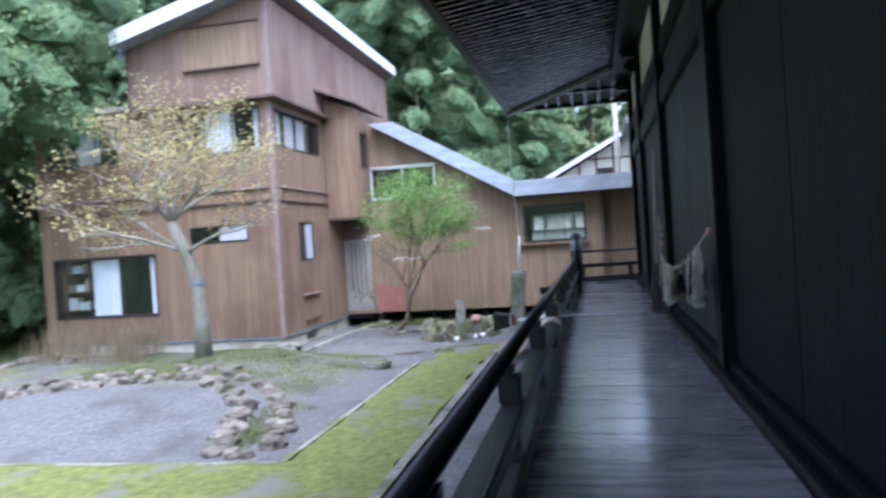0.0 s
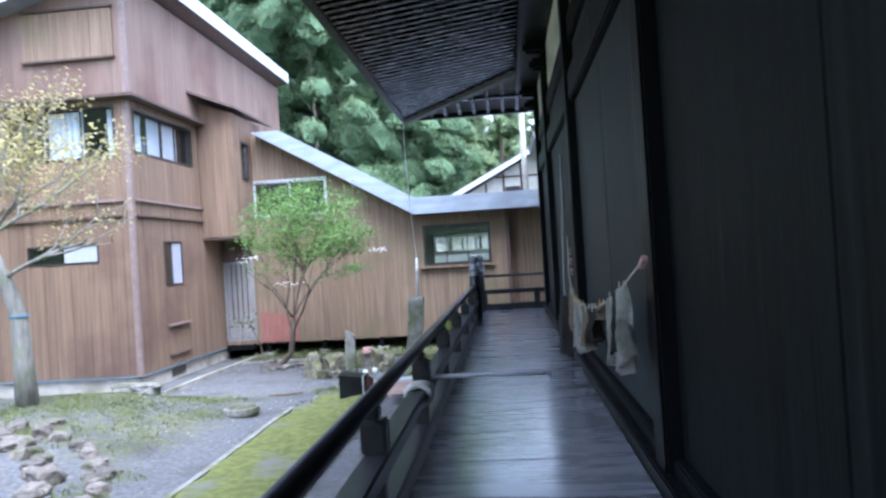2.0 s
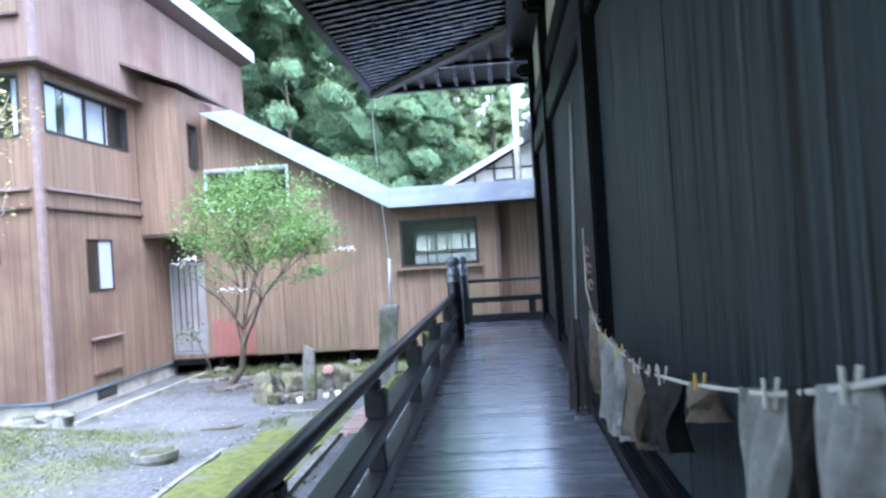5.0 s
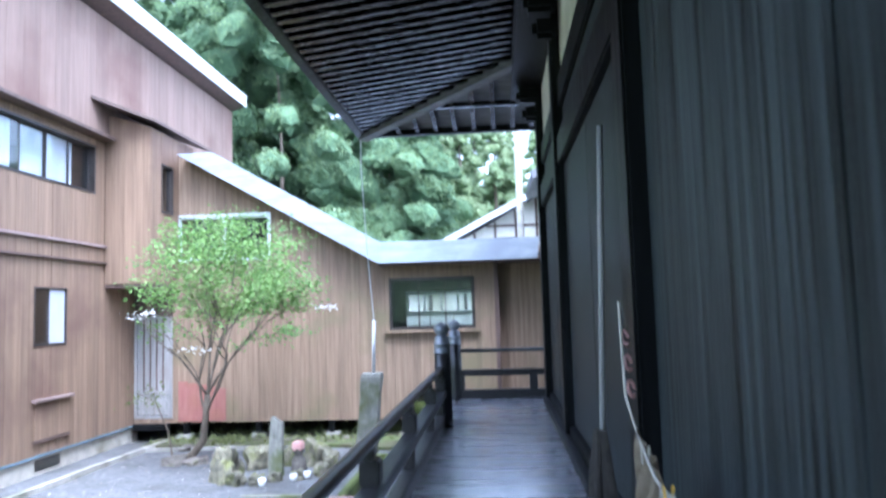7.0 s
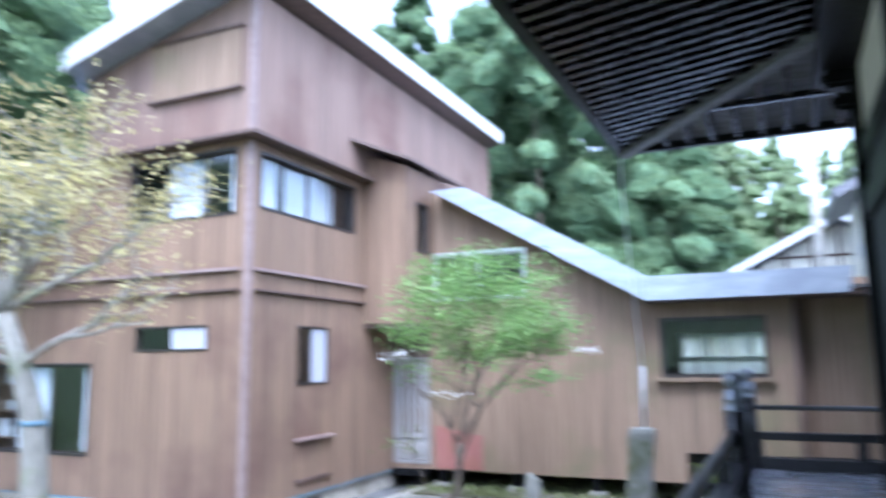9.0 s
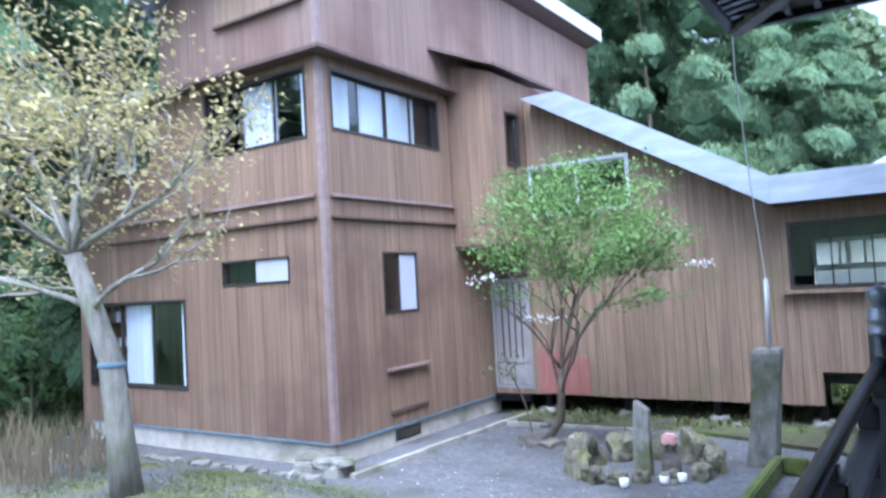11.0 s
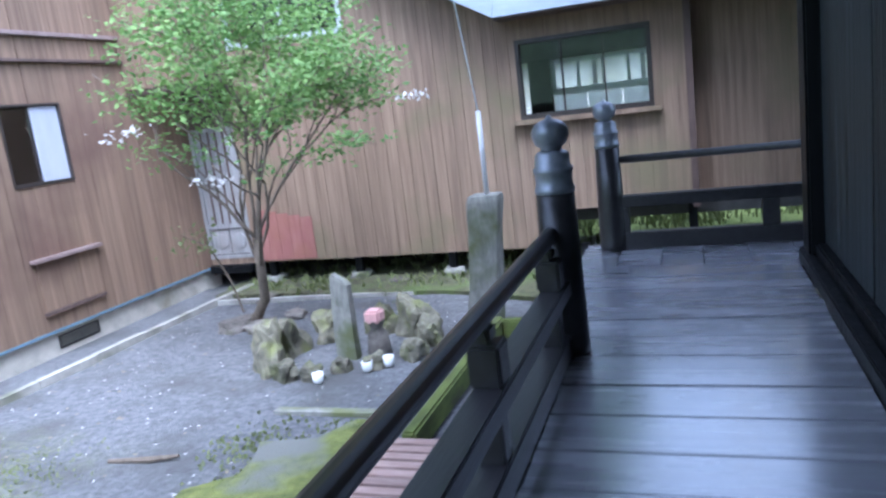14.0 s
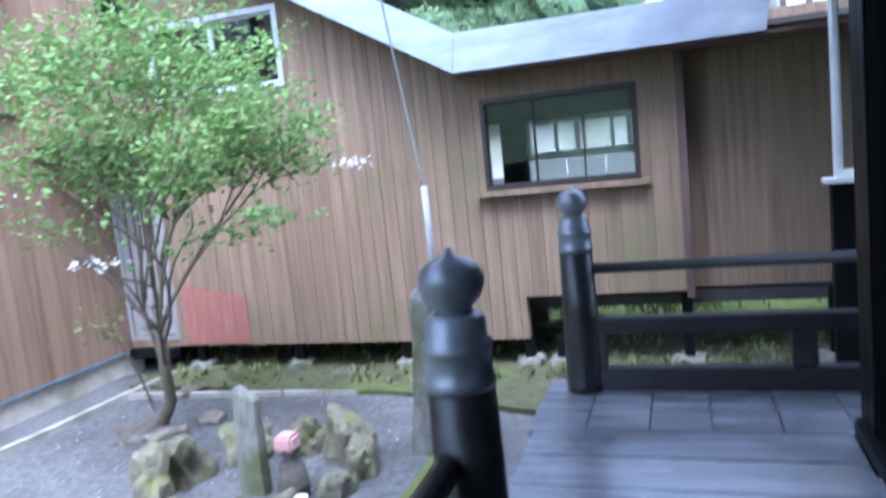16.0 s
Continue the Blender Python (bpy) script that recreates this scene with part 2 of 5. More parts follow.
M_CORD = surface("pale_cord", (0.5, 0.46, 0.38), (0.65, 0.6, 0.5), 0.9, (60, 60, 60), bump=0.2)
M_YELLOW = surface("yellow_peg", (0.75, 0.45, 0.06), (0.8, 0.52, 0.1), 0.4, bump=0)
M_SLAT = surface("red_brown_slat", (0.27, 0.17, 0.14), (0.46, 0.33, 0.28), 0.8, (4, 20, 20), vary=0.2, bump=0.2)
M_MOSSWOOD = surface("mossy_wet_plank", (0.06, 0.075, 0.015), (0.16, 0.19, 0.04), 0.9, (10, 3, 10), 7, bump=0.5, stain=(0.05, 0.04, 0.03), stain_scale=2.0)
M_GLASS = glass("window_glass")
M_FROST = glass("frosted_glass", (0.8, 0.85, 0.85), 0.6)


def foliage(name, low, high, vary=0.3, rough=0.6, through_light=0.35):
    m, nt, bsdf = tree_of(name)
    n, link = nt.nodes, nt.links.new
    geo = n.new("ShaderNodeNewGeometry")
    ramp = n.new("ShaderNodeValToRGB")
    ramp.color_ramp.elements[0].color, ramp.color_ramp.elements[1].color = (*low, 1), (*high, 1)
    nz = n.new("ShaderNodeTexNoise")
    nz.inputs["Scale"].default_value = 0.7
    link(geo.outputs["Position"], nz.inputs["Vector"])
    add = n.new("ShaderNodeMath")
    add.operation = "MULTIPLY_ADD"
    add.inputs[1].default_value = 0.55
    link(geo.outputs["Random Per Island"], add.inputs[0])
    sub = n.new("ShaderNodeMath")
    sub.operation = "MULTIPLY_ADD"
    sub.inputs[1].default_value, sub.inputs[2].default_value = 1.3, -0.4
    link(nz.outputs["Fac"], sub.inputs[0])
    link(sub.outputs[0], add.inputs[2])
    link(add.outputs[0], ramp.inputs["Fac"])
    info = n.new("ShaderNodeObjectInfo")
    mr = n.new("ShaderNodeMapRange")
    mr.inputs["To Min"].default_value, mr.inputs["To Max"].default_value = 1 - vary, 1 + vary
    link(info.outputs["Random"], mr.inputs["Value"])
    hs = n.new("ShaderNodeHueSaturation")
    link(mr.outputs[0], hs.inputs["Value"])
    link(ramp.outputs["Color"], hs.inputs["Color"])
    link(hs.outputs["Color"], bsdf.inputs["Base Color"])
    bsdf.inputs["Roughness"].default_value = rough
    tr = n.new("ShaderNodeBsdfTranslucent")
    link(hs.outputs["Color"], tr.inputs["Color"])
    mx = n.new("ShaderNodeMixShader")
    mx.inputs["Fac"].default_value = through_light
    link(bsdf.outputs[0], mx.inputs[1])
    link(tr.outputs[0], mx.inputs[2])
    link(mx.outputs[0], n["Material Output"].inputs["Surface"])
    return m


M_CEDAR = foliage("cedar_needles", (0.065, 0.125, 0.055), (0.2, 0.285, 0.12), 0.14, through_light=0.3)
M_BOUGH = surface("cedar_bough_mass", (0.05, 0.098, 0.048), (0.13, 0.205, 0.092), 0.9, (12, 12, 5), 7, 0.12, 1.0, stain=(0.055, 0.105, 0.05), stain_scale=1.1,
                  stain_at=(0.45, 0.75), depth=0.1)
# light broadleaf greens, paled so the colour carries the distance haze
M_FARLEAF = foliage("hazed_hillside_leaves", (0.13, 0.19, 0.1), (0.3, 0.37, 0.18), 0.2, through_light=0.35)
M_FARMASS = surface("hazed_hillside_mass", (0.08, 0.13, 0.06), (0.2, 0.27, 0.13), 0.9, (4, 4, 3), 6, 0.2, 0.8, depth=0.2)
M_HILL = surface("wooded_hillside", (0.03, 0.055, 0.02), (0.09, 0.13, 0.05), 0.95, (0.6, 0.6, 0.6), 8, bump=0.8, bump_scale=1.5, depth=0.5)
M_LEAF = foliage("fresh_green_leaves", (0.08, 0.17, 0.045), (0.29, 0.43, 0.13), 0.0)
M_MAPLE = foliage("autumn_leaves", (0.31, 0.26, 0.14), (0.58, 0.52, 0.22), 0.0)
M_GRASS = foliage("grass_and_weeds", (0.1, 0.125, 0.042), (0.23, 0.26, 0.1), 0.0)
M_BUSH = foliage("shrub_leaves", (0.05, 0.1, 0.03), (0.16, 0.26, 0.08), 0.2)
M_PALELEAF = foliage("bleached_leaf_tips", (0.6, 0.58, 0.55), (0.8, 0.78, 0.76), 0.0)
M_DRY = foliage("dry_stalks", (0.2, 0.16, 0.1), (0.36, 0.3, 0.2), 0.0)


# ---- building blocks ----
ORIGIN = {}


def link_mesh(name, verts, faces, material, smooth=False):
    me = bpy.data.meshes.new(name)
    me.from_pydata(verts, [], faces)
    me.materials.append(material)
    if smooth:
        me.polygons.foreach_set("use_smooth", [True] * len(me.polygons))
    return me


def thing(name, at, label, category, group="", kind=""):
    """An empty at the base of a thing, which holds its parts."""
    e = new(name)
    e.location = at
    e.empty_display_size = 0.1
    ORIGIN[name if e.name == name else e.name] = Vector(at)
    return tagged(e, label, category, group, kind)


def part(name, bm, material, parent=None, label="", smooth=False):
    """Links a bmesh, made in world places, as one mesh object under its thing or part."""
    base = ORIGIN.get(parent.name, Vector((0, 0, 0))) if parent else Vector((0, 0, 0))
    if base.length:
        bmesh.ops.translate(bm, verts=bm.verts, vec=-base)
    bmesh.ops.recalc_face_normals(bm, faces=bm.faces)
    me = bpy.data.meshes.new(name)
    bm.to_mesh(me)
    bm.free()
    me.materials.append(material)
    if smooth:
        me.polygons.foreach_set("use_smooth", [True] * len(me.polygons))
    ob = new(name, me)
    if parent:
        ob.parent = parent
        ORIGIN[ob.name] = base
    return tagged(ob, label)


def setting(name, bm, material, label, category):
    return tagged(part(name, bm, material), label, category, "", "structure")


def box(x0, x1, y0, y1, z0, z1, bevel=0.0, bm=None):
    bm = bm or bmesh.new()
    vs = [bm.verts.new((x, y, z)) for x in (x0, x1) for y in (y0, y1) for z in (z0, z1)]
    fs = [bm.faces.new([vs[i] for i in f]) for f in ((0, 1, 3, 2), (4, 6, 7, 5), (0, 4, 5, 1), (2, 3, 7, 6), (0, 2, 6, 4), (1, 5, 7, 3))]
    if bevel:
        bmesh.ops.bevel(bm, geom=list({e for f in fs for e in f.edges}), offset=bevel, segments=2, affect="EDGES")
    return bm


def prism(points, lift, bm=None):
    """A solid from a flat outline of points, drawn out by the vector lift."""
    bm = bm or bmesh.new()
    a = [bm.verts.new(p) for p in points]
    b = [bm.verts.new(Vector(p) + Vector(lift)) for p in points]
    bm.faces.new(a), bm.faces.new(b[::-1])
    for i in range(len(a)):
        j = (i + 1) % len(a)
        bm.faces.new((a[i], a[j], b[j], b[i]))
    return bm


def tube(points, radii, sides=10, bm=None):
    """A round bar along points with a radius at each."""
    bm = bm or bmesh.new()
    pts = [Vector(p) for p in points]
    radii = radii if isinstance(radii, (list, tuple)) else [radii] * len(pts)
    rings, side = [], None
    for i, p in enumerate(pts):
        d = (pts[min(i + 1, len(pts) - 1)] - pts[max(i - 1, 0)]).normalized()
        side = side or (d.orthogonal().normalized())
        side = (side - d * side.dot(d)).normalized()
        up = d.cross(side)
        rings.append([bm.verts.new(p + radii[i] * (math.cos(a) * side + math.sin(a) * up)) for a in (2 * math.pi * k / sides for k in range(sides))])
    for r, s in zip(rings, rings[1:]):
        for k in range(sides):
            j = (k + 1) % sides
            bm.faces.new((r[k], r[j], s[j], s[k]))
    bm.faces.new(rings[0][::-1]), bm.faces.new(rings[-1])
    return bm


def lathe(x, y, profile, sides=20, bm=None):
    """A round body turned about an upright axis; profile is a list of (radius, height)."""
    bm = bm or bmesh.new()
    rings = [[bm.verts.new((x + r * math.cos(2 * math.pi * k / sides), y + r * math.sin(2 * math.pi * k / sides), z)) for k in range(sides)] for r, z in profile]
    for a, b in zip(rings, rings[1:]):
        for k in range(sides):
            j = (k + 1) % sides
            bm.faces.new((a[k], a[j], b[j], b[k]))
    bm.faces.new(rings[0][::-1]), bm.faces.new(rings[-1])
    return bm


def rock(at, size, rough=0.25, squash=0.7, turn=0.0, cuts=3):
    """A worn stone: a ball pushed in and out by noise, with flattened sides."""
    bm = bmesh.new()
    bmesh.ops.create_icosphere(bm, subdivisions=cuts, radius=1)
    off = Vector((random.random() * 50, random.random() * 50, random.random() * 50))
    sx, sy, sz = (size, size, size * squash) if isinstance(size, (int, float)) else size
    c, s = math.cos(turn), math.sin(turn)
    for v in bm.verts:
        p = v.co.normalized()
        q = Vector((max(-0.8, min(0.8, p.x)), max(-0.8, min(0.8, p.y)), max(-0.7, min(0.75, p.z)))) * 1.2
        q *= 1 + 1.5 * rough * noise.noise(p * 1.4 + off) + 0.9 * rough * abs(noise.noise(p * 3.2 + off)) + 0.3 * rough * noise.noise(p * 8 + off)
        x, y, z = q.x * sx, q.y * sy, q.z * sz
        v.co = (at[0] + c * x - s * y, at[1] + s * x + c * y, at[2] + z)
    return bm


def cards(rng, centres, normals, length, width, droop=0.0):
    """Many small two-triangle leaves. Returns vertices and faces."""
    n = len(centres)
    t = np.cross(normals, rng.normal(size=(n, 3)))
    t /= np.linalg.norm(t, axis=1, keepdims=True) + 1e-9
    t[:, 2] -= droop
    t /= np.linalg.norm(t, axis=1, keepdims=True) + 1e-9
    b = np.cross(normals, t)
    b /= np.linalg.norm(b, axis=1, keepdims=True) + 1e-9
    ln = (length * rng.uniform(0.6, 1.3, n))[:, None]
    wd = (width * rng.uniform(0.6, 1.3, n))[:, None]
    fold = normals / (np.linalg.norm(normals, axis=1, keepdims=True) + 1e-9)
    v = np.stack([centres - t * ln / 2, centres + b * wd / 2 - fold * wd * 0.2, centres + t * ln / 2, centres - b * wd / 2 - fold * wd * 0.2], 1).reshape(-1, 3)
    f = [(4 * i, 4 * i + 1, 4 * i + 2, 4 * i + 3) for i in range(n)]
    return v, f


def leaf_part(name, v, f, material, parent, label=""):
    base = ORIGIN.get(parent.name, Vector((0, 0, 0)))
    me = link_mesh(name, (np.asarray(v) - np.array(base)).tolist(), f, material)
    ob = new(name, me)
    ob.parent = parent
    return tagged(ob, label)


# ---- ground ----
GZ = 0.1          # level of the court
DECK = 1.435      # veranda floor
HALL = 0.95       # face of the hall's boards
RAIL = -0.46      # line of the balustrade


def ground_height(x, y):
    """Flat court with a low planted mound, and a wooded hill behind."""
    ease = min(1.0, max(0.0, (-2.5 - x) / 6))
    # rises to the south and east are unseen, added to darken window reflections
    h = max(0.0, y - 33) * (0.22 + 0.2 * ease) + max(0.0, -x - 24) * 0.35 + max(0.0, -y - 24) * 0.5 + max(0.0, x - 26) * 0.3
    if h > 0:
        return GZ + min(h, 9.4 + 24 * ease) + 0.8 * noise.noise((x * 0.1, y * 0.1, 3))
    rise = min(1.0, max(0.0, (-x - 3.9) / 3.2)) * min(1.0, max(0.0, (16.7 - y) / 2.2)) * min(1.0, max(0.0, (y - 7.95) / 2.0)) * min(1.0, max(0.0, (x + 15) / 3))
    return GZ + 0.42 * rise * rise * (3 - 2 * rise) + 0.02 * noise.noise((x * 0.7, y * 0.7, 0))


def build_ground():
    edge = [-900, -500, -250, -140, -90, -70, -55] + [-45 + 1.5 * i for i in range(18)] + [-18 + 0.6 * i for i in range(34)] + [4, 6, 9, 13, 18, 24, 32, 45, 60, 90, 140, 250, 500, 900]
    deep = [-900, -500, -250, -120, -60, -30, -15] + [-6 + 1.0 * i for i in range(12)] + [6 + 0.6 * i for i in range(22)] + [19.5 + i for i in range(20)] + [42, 46, 52, 60, 70, 82, 100, 130, 180, 260, 500, 900]
    verts = [(x, y, ground_height(x, y)) for y in deep for x in edge]
    w = len(edge)
    faces = [(j * w + i, j * w + i + 1, (j + 1) * w + i + 1, (j + 1) * w + i) for j in range(len(deep) - 1) for i in range(w - 1)]
    me = link_mesh("ground", verts, faces, M_GROUND, True)
    me.materials.append(M_HILL)
    for p in me.polygons:
        if max(verts[i][2] for i in p.vertices) > 1.0 or p.center.x < -15:
            p.material_index = 1
    tagged(new("ground", me), "wet grey gravel court with sparse weeds", "ground", "", "structure")


build_ground()


def blob(points, z0, z1, name, material, label, category, wobble=0.06, step=0.25):
    """A low patch of ground with an uneven rim."""
    ring = []
    for a, b in zip(points, points[1:] + points[:1]):
        k = max(1, int((Vector(b) - Vector(a)).length / step))
        ring += [Vector(a).lerp(Vector(b), i / k) for i in range(k)]
    ring = [p + Vector((noise.noise((p.x * 2, p.y * 2, 1)), noise.noise((p.x * 2, p.y * 2, 7)))) * wobble for p in ring]
    bm = bmesh.new()
    low = [bm.verts.new((p.x, p.y, z0)) for p in ring]
    top = [bm.verts.new((p.x, p.y, z1)) for p in ring]
    for i in range(len(ring)):
        j = (i + 1) % len(ring)
        bm.faces.new((low[i], low[j], top[j], top[i]))
    bm.faces.new(top)
    return setting(name, bm, material, label, category)


blob([(-3.68, 7.9), (-3.68, 14.6), (-3.45, 14.9), (-3.55, 15.5), (-3.2, 15.8), (-3.3, 16.3), (-2.9, 16.4), (-2.75, 16.75), (-2.35, 16.7), (-2.35, -6), (-12, -6), (-12, 7.7)], 0.0, GZ + 0.05, "moss_strip", M_MOSS, "strip of bright green moss beside the veranda", "moss", 0.12)
blob([(-3.2, 24.25), (7, 24.25), (7, 32), (-6, 32)], 0.0, GZ + 0.04, "rear_lawn", M_LAWN, "bright grass behind the raised wing", "grass")
blob([(-3.3, 20.9), (-7.2, 21.1), (-7.2, 24.2), (3, 24.2), (3, 20.2), (-1.2, 20.2)], 0.0, GZ + 0.06, "moss_bed", M_EARTH, "mossy earth bed under the raised wing", "moss")


def kerb(a, b, width, height, name="kerb", material=None, label="low pale concrete kerb along the moss"):
    a, b = Vector((*a, 0)), Vector((*b, 0))
    d = (b - a).normalized()
    s = Vector((-d.y, d.x, 0)) * width / 2
    n = max(1, round((b - a).length / 0.9))
    holder = None
    for i in range(n):
        p, q = a.lerp(b, i / n) + d * 0.008, a.lerp(b, (i + 1) / n) - d * 0.008
        bm = prism([p - s, q - s, q + s, p + s], (0, 0, height + random.uniform(-0.008, 0.008)))
        if holder is None:
            holder = setting(name, bm, material or M_CONCRETE, label, "kerb")
        else:
            part("kerb_stone", bm, material or M_CONCRETE, holder)


kerb((-3.75, 7.85), (-3.75, 14.6), 0.08, GZ + 0.055, material=M_KERB)
kerb((-12, 7.8), (-3.8, 7.85), 0.08, GZ + 0.055, material=M_KERB)
kerb((-3.6, 16.95), (-2.35, 16.95), 0.1, GZ + 0.035, material=M_KERB)
kerb((-2.28, -6), (-2.28, 16.7), 0.12, GZ + 0.06, "gutter_edge", M_STONE_GREY, "mossy stone edging beside the veranda gutter")
kerb((-7.08, 16.6), (-6.9, 21.7), 0.09, GZ + 0.09, "apron_edge", M_CONCRETE, "pale concrete edging beside the brown house")
kerb((-6.9, 20.75), (-2.4, 21.05), 0.08, GZ + 0.06, "bed_edge", M_CONCRETE, "pale concrete edging before the mossy bed")


# ---- plank walls ----
def plank_wall(name, axis, face, out, span, low, top, holes, material, pitch, label, thick=0.14, lap=0.022, backing=None):
    """A wall with thickness and openings, clad in upright boards that are objects of their own.
    axis: the way it runs ('x' or 'y'); face: its outer plane; out: +1 or -1; top: a function of the place along it; holes: (u0, u1, z0, z1)."""
    def corner(u, d, z):
        return (u, face + out * d, z) if axis == "x" else (face + out * d, u, z)
    u0, u1 = span
    cuts = sorted({u0, u1} | {h[i] for h in holes for i in (0, 1) if u0 < h[i] < u1})
    body = bmesh.new()

    def slab(bm, a, b, z0, za, zb, d0, d1):
        pts = [corner(a, d0, z0), corner(b, d0, z0), corner(b, d0, zb), corner(a, d0, za)]
        vec = Vector(corner(0, d1, 0)) - Vector(corner(0, d0, 0))
        return prism(pts, vec, bm)

    def runs(a, b):
        m, free, z = (a + b) / 2, [], low
        for h in sorted((h for h in holes if h[0] < m < h[1]), key=lambda h: h[2]):
            if h[2] > z:
                free.append((z, h[2]))
            z = max(z, h[3])
        return free + [(z, None)]

    for a, b in zip(cuts, cuts[1:]):
        for z0, z1 in runs(a, b):
            if z1 is None and min(top(a), top(b)) <= z0:
                continue
            slab(body, a, b, z0, z1 if z1 else top(a), z1 if z1 else top(b), -thick, 0)
    wall = setting(name, body, backing or material, label, "wall")
    u = u0
    while u < u1 - 0.01:
        v = min(u + pitch, u1)
        for a, b in zip([u] + [c for c in cuts if u < c < v], [c for c in cuts if u < c < v] + [v]):
            if b - a < 0.012:
                continue
            for z0, z1 in runs(a, b):
                if z1 is None and min(top(a), top(b)) <= z0 + 0.02:
                    continue
                d = lap * random.uniform(0.7, 1.2)
                ga, gb = (0.003 if a == u else 0), (0.003 if b == v else 0)
                part("plank", slab(bmesh.new(), a + ga, b - gb, z0, z1 if z1 else top(a), z1 if z1 else top(b), 0.0, d), material, wall)
        u = v
    return wall


def frame_rect(axis, face, out, u0, u1, z0, z1, w, d0, d1):
    """Four bars round an opening."""
    bm = bmesh.new()
    for a, b, c, e in ((u0, u1, z0, z0 + w), (u0, u1, z1 - w, z1), (u0, u0 + w, z0 + w, z1 - w), (u1 - w, u1, z0 + w, z1 - w)):
        p = sorted((face + out * d0, face + out * d1))
        box(*((a, b, p[0], p[1]) if axis == "x" else (p[0], p[1], a, b)), c, e, bm=bm)
    return bm


def slab_at(axis, face, out, u0, u1, z0, z1, d0, d1, bevel=0.0):
    p = sorted((face + out * d0, face + out * d1))
    return box(*((u0, u1, p[0], p[1]) if axis == "x" else (p[0], p[1], u0, u1)), z0, z1, bevel)


def curtain_bm(axis, face, out, u0, u1, z0, z1, d, folds=14):
    bm = bmesh.new()
    n = folds * 4
    rows = []
    for z in (z0, z1):
        row = []
        for i in range(n + 1):
            u, w = u0 + (u1 - u0) * i / n, face + out * (d + 0.02 * math.sin(i * math.pi / 2))
            row.append(bm.verts.new((u, w, z) if axis == "x" else (w, u, z)))
        rows.append(row)
    for i in range(n):
        bm.faces.new((rows[0][i], rows[0][i + 1], rows[1][i + 1], rows[1][i]))
    return bm


def window(name, axis, face, out, u0, u1, z0, z1, label, sashes=2, material=None, sill=False, curtains=(), bar=0.045, back=-0.02, sash_bar=0.03, panel=None):
    """A window: frame, sashes each with a pane, and curtains behind."""
    material = material or M_DARKFRAME
    frame_ob = setting(name, frame_rect(axis, face, out, u0, u1, z0, z1, bar, -0.12, 0.035), material, label, "window")
    w = (u1 - u0 - 2 * bar) / sashes
    for i in range(sashes):
        a = u0 + bar + i * w
        d = back - 0.03 * (i % 2)
        s = part("sash", frame_rect(axis, face, out, a - 0.004, a + w + 0.004, z0 + bar, z1 - bar, sash_bar, d - 0.025, d), material, frame_ob)
        p = part("pane", slab_at(axis, face, out, a + sash_bar, a + w - sash_bar, z0 + bar + sash_bar, z1 - bar - sash_bar, d - 0.015, d - 0.009), M_GLASS, s)
        p.visible_shadow = False
    if panel:
        part("sliding_panel", slab_at(axis, face, out, u0 + (u1 - u0) * panel[0] + 0.01, u0 + (u1 - u0) * panel[1] - bar - 0.006, z0 + bar + 0.006, z1 - bar - 0.006, -0.014, 0.006, 0.003), M_BLIND,
             frame_ob, "plain pale sliding panel")
    if sill:
        part("window_sill", slab_at(axis, face, out, u0 - 0.1, u1 + 0.1, z0 - 0.07, z0 - 0.002, -0.02, 0.14, 0.008), M_SIDING_PALE, frame_ob, "projecting weathered timber sill")
    for a, b in curtains:
        ob = tagged(part("curtain", curtain_bm(axis, face, out, u0 + (u1 - u0) * a, u0 + (u1 - u0) * b, z0 + 0.03, z1 - 0.03, back - 0.064, max(3, int((b - a) * (u1 - u0) * 8))), M_CURTAIN),
                    "pale drawn curtain behind the window", "curtain")
    return frame_ob


# ---- brown house ----
HX, HY, HB = -7.73, 17.0, 21.88      # side plane, front plane, wing plane
HL, HBACK = -14.35, 27.6            # far end of the front, end of the upper storey
EAVE = 9.14


def roof_z(x):
    """Underside of the single-pitch roof, high beside the court."""
    return EAVE + 0.27 * (x + 7.27)


def front_top(x):
    return min(6.46, roof_z(x))


SIDE_WIN, SMALL_WIN = (17.22, 20.2, 5.26, 6.24), (18.32, 19.28, 2.33, 3.36)
FRONT_UP, FRONT_FAR = (-10.4, -7.98, 5.14, 6.28), (-14.1, -12.0, 5.15, 6.15)
FRONT_LOW, FRONT_THIN = (-14.15, -11.12, 1.15, 2.76), (-10.1, -8.5, 2.93, 3.35)
plank_wall("wall_house_side", "y", HX, 1, (HY, HB), 0.47, lambda u: 6.46, [SIDE_WIN, SMALL_WIN], M_SIDING, 0.2, "brown vertical cedar boards, streaked by rain")
plank_wall("wall_house_front", "x", HY, -1, (HL, HX), 0.47, front_top, [FRONT_UP, FRONT_FAR, FRONT_LOW, FRONT_THIN], M_SIDING, 0.2, "brown vertical cedar boards, streaked by rain")
plank_wall("wall_upper_side", "y", HX + 0.1, 1, (HY - 0.1, HBACK), 6.46, lambda u: EAVE - 0.2, [], M_SIDING_UP, 0.45, "smooth grey-brown boarded upper wall", lap=0.008)
plank_wall("wall_upper_front", "x", HY - 0.1, -1, (-11.5, HX + 0.1), 6.46, lambda u: max(6.48, roof_z(u)), [], M_SIDING_UP, 0.45, "smooth grey-brown boarded upper wall", lap=0.008)
setting("wall_house_rear", box(HL, HX, HBACK - 0.14, HBACK, 0.3, 6.5), M_SIDING, "plain brown rear wall", "wall")
setting("wall_house_end", box(HL - 0.14, HL, HY, HBACK, 0.3, 6.5), M_SIDING, "plain brown end wall", "wall")
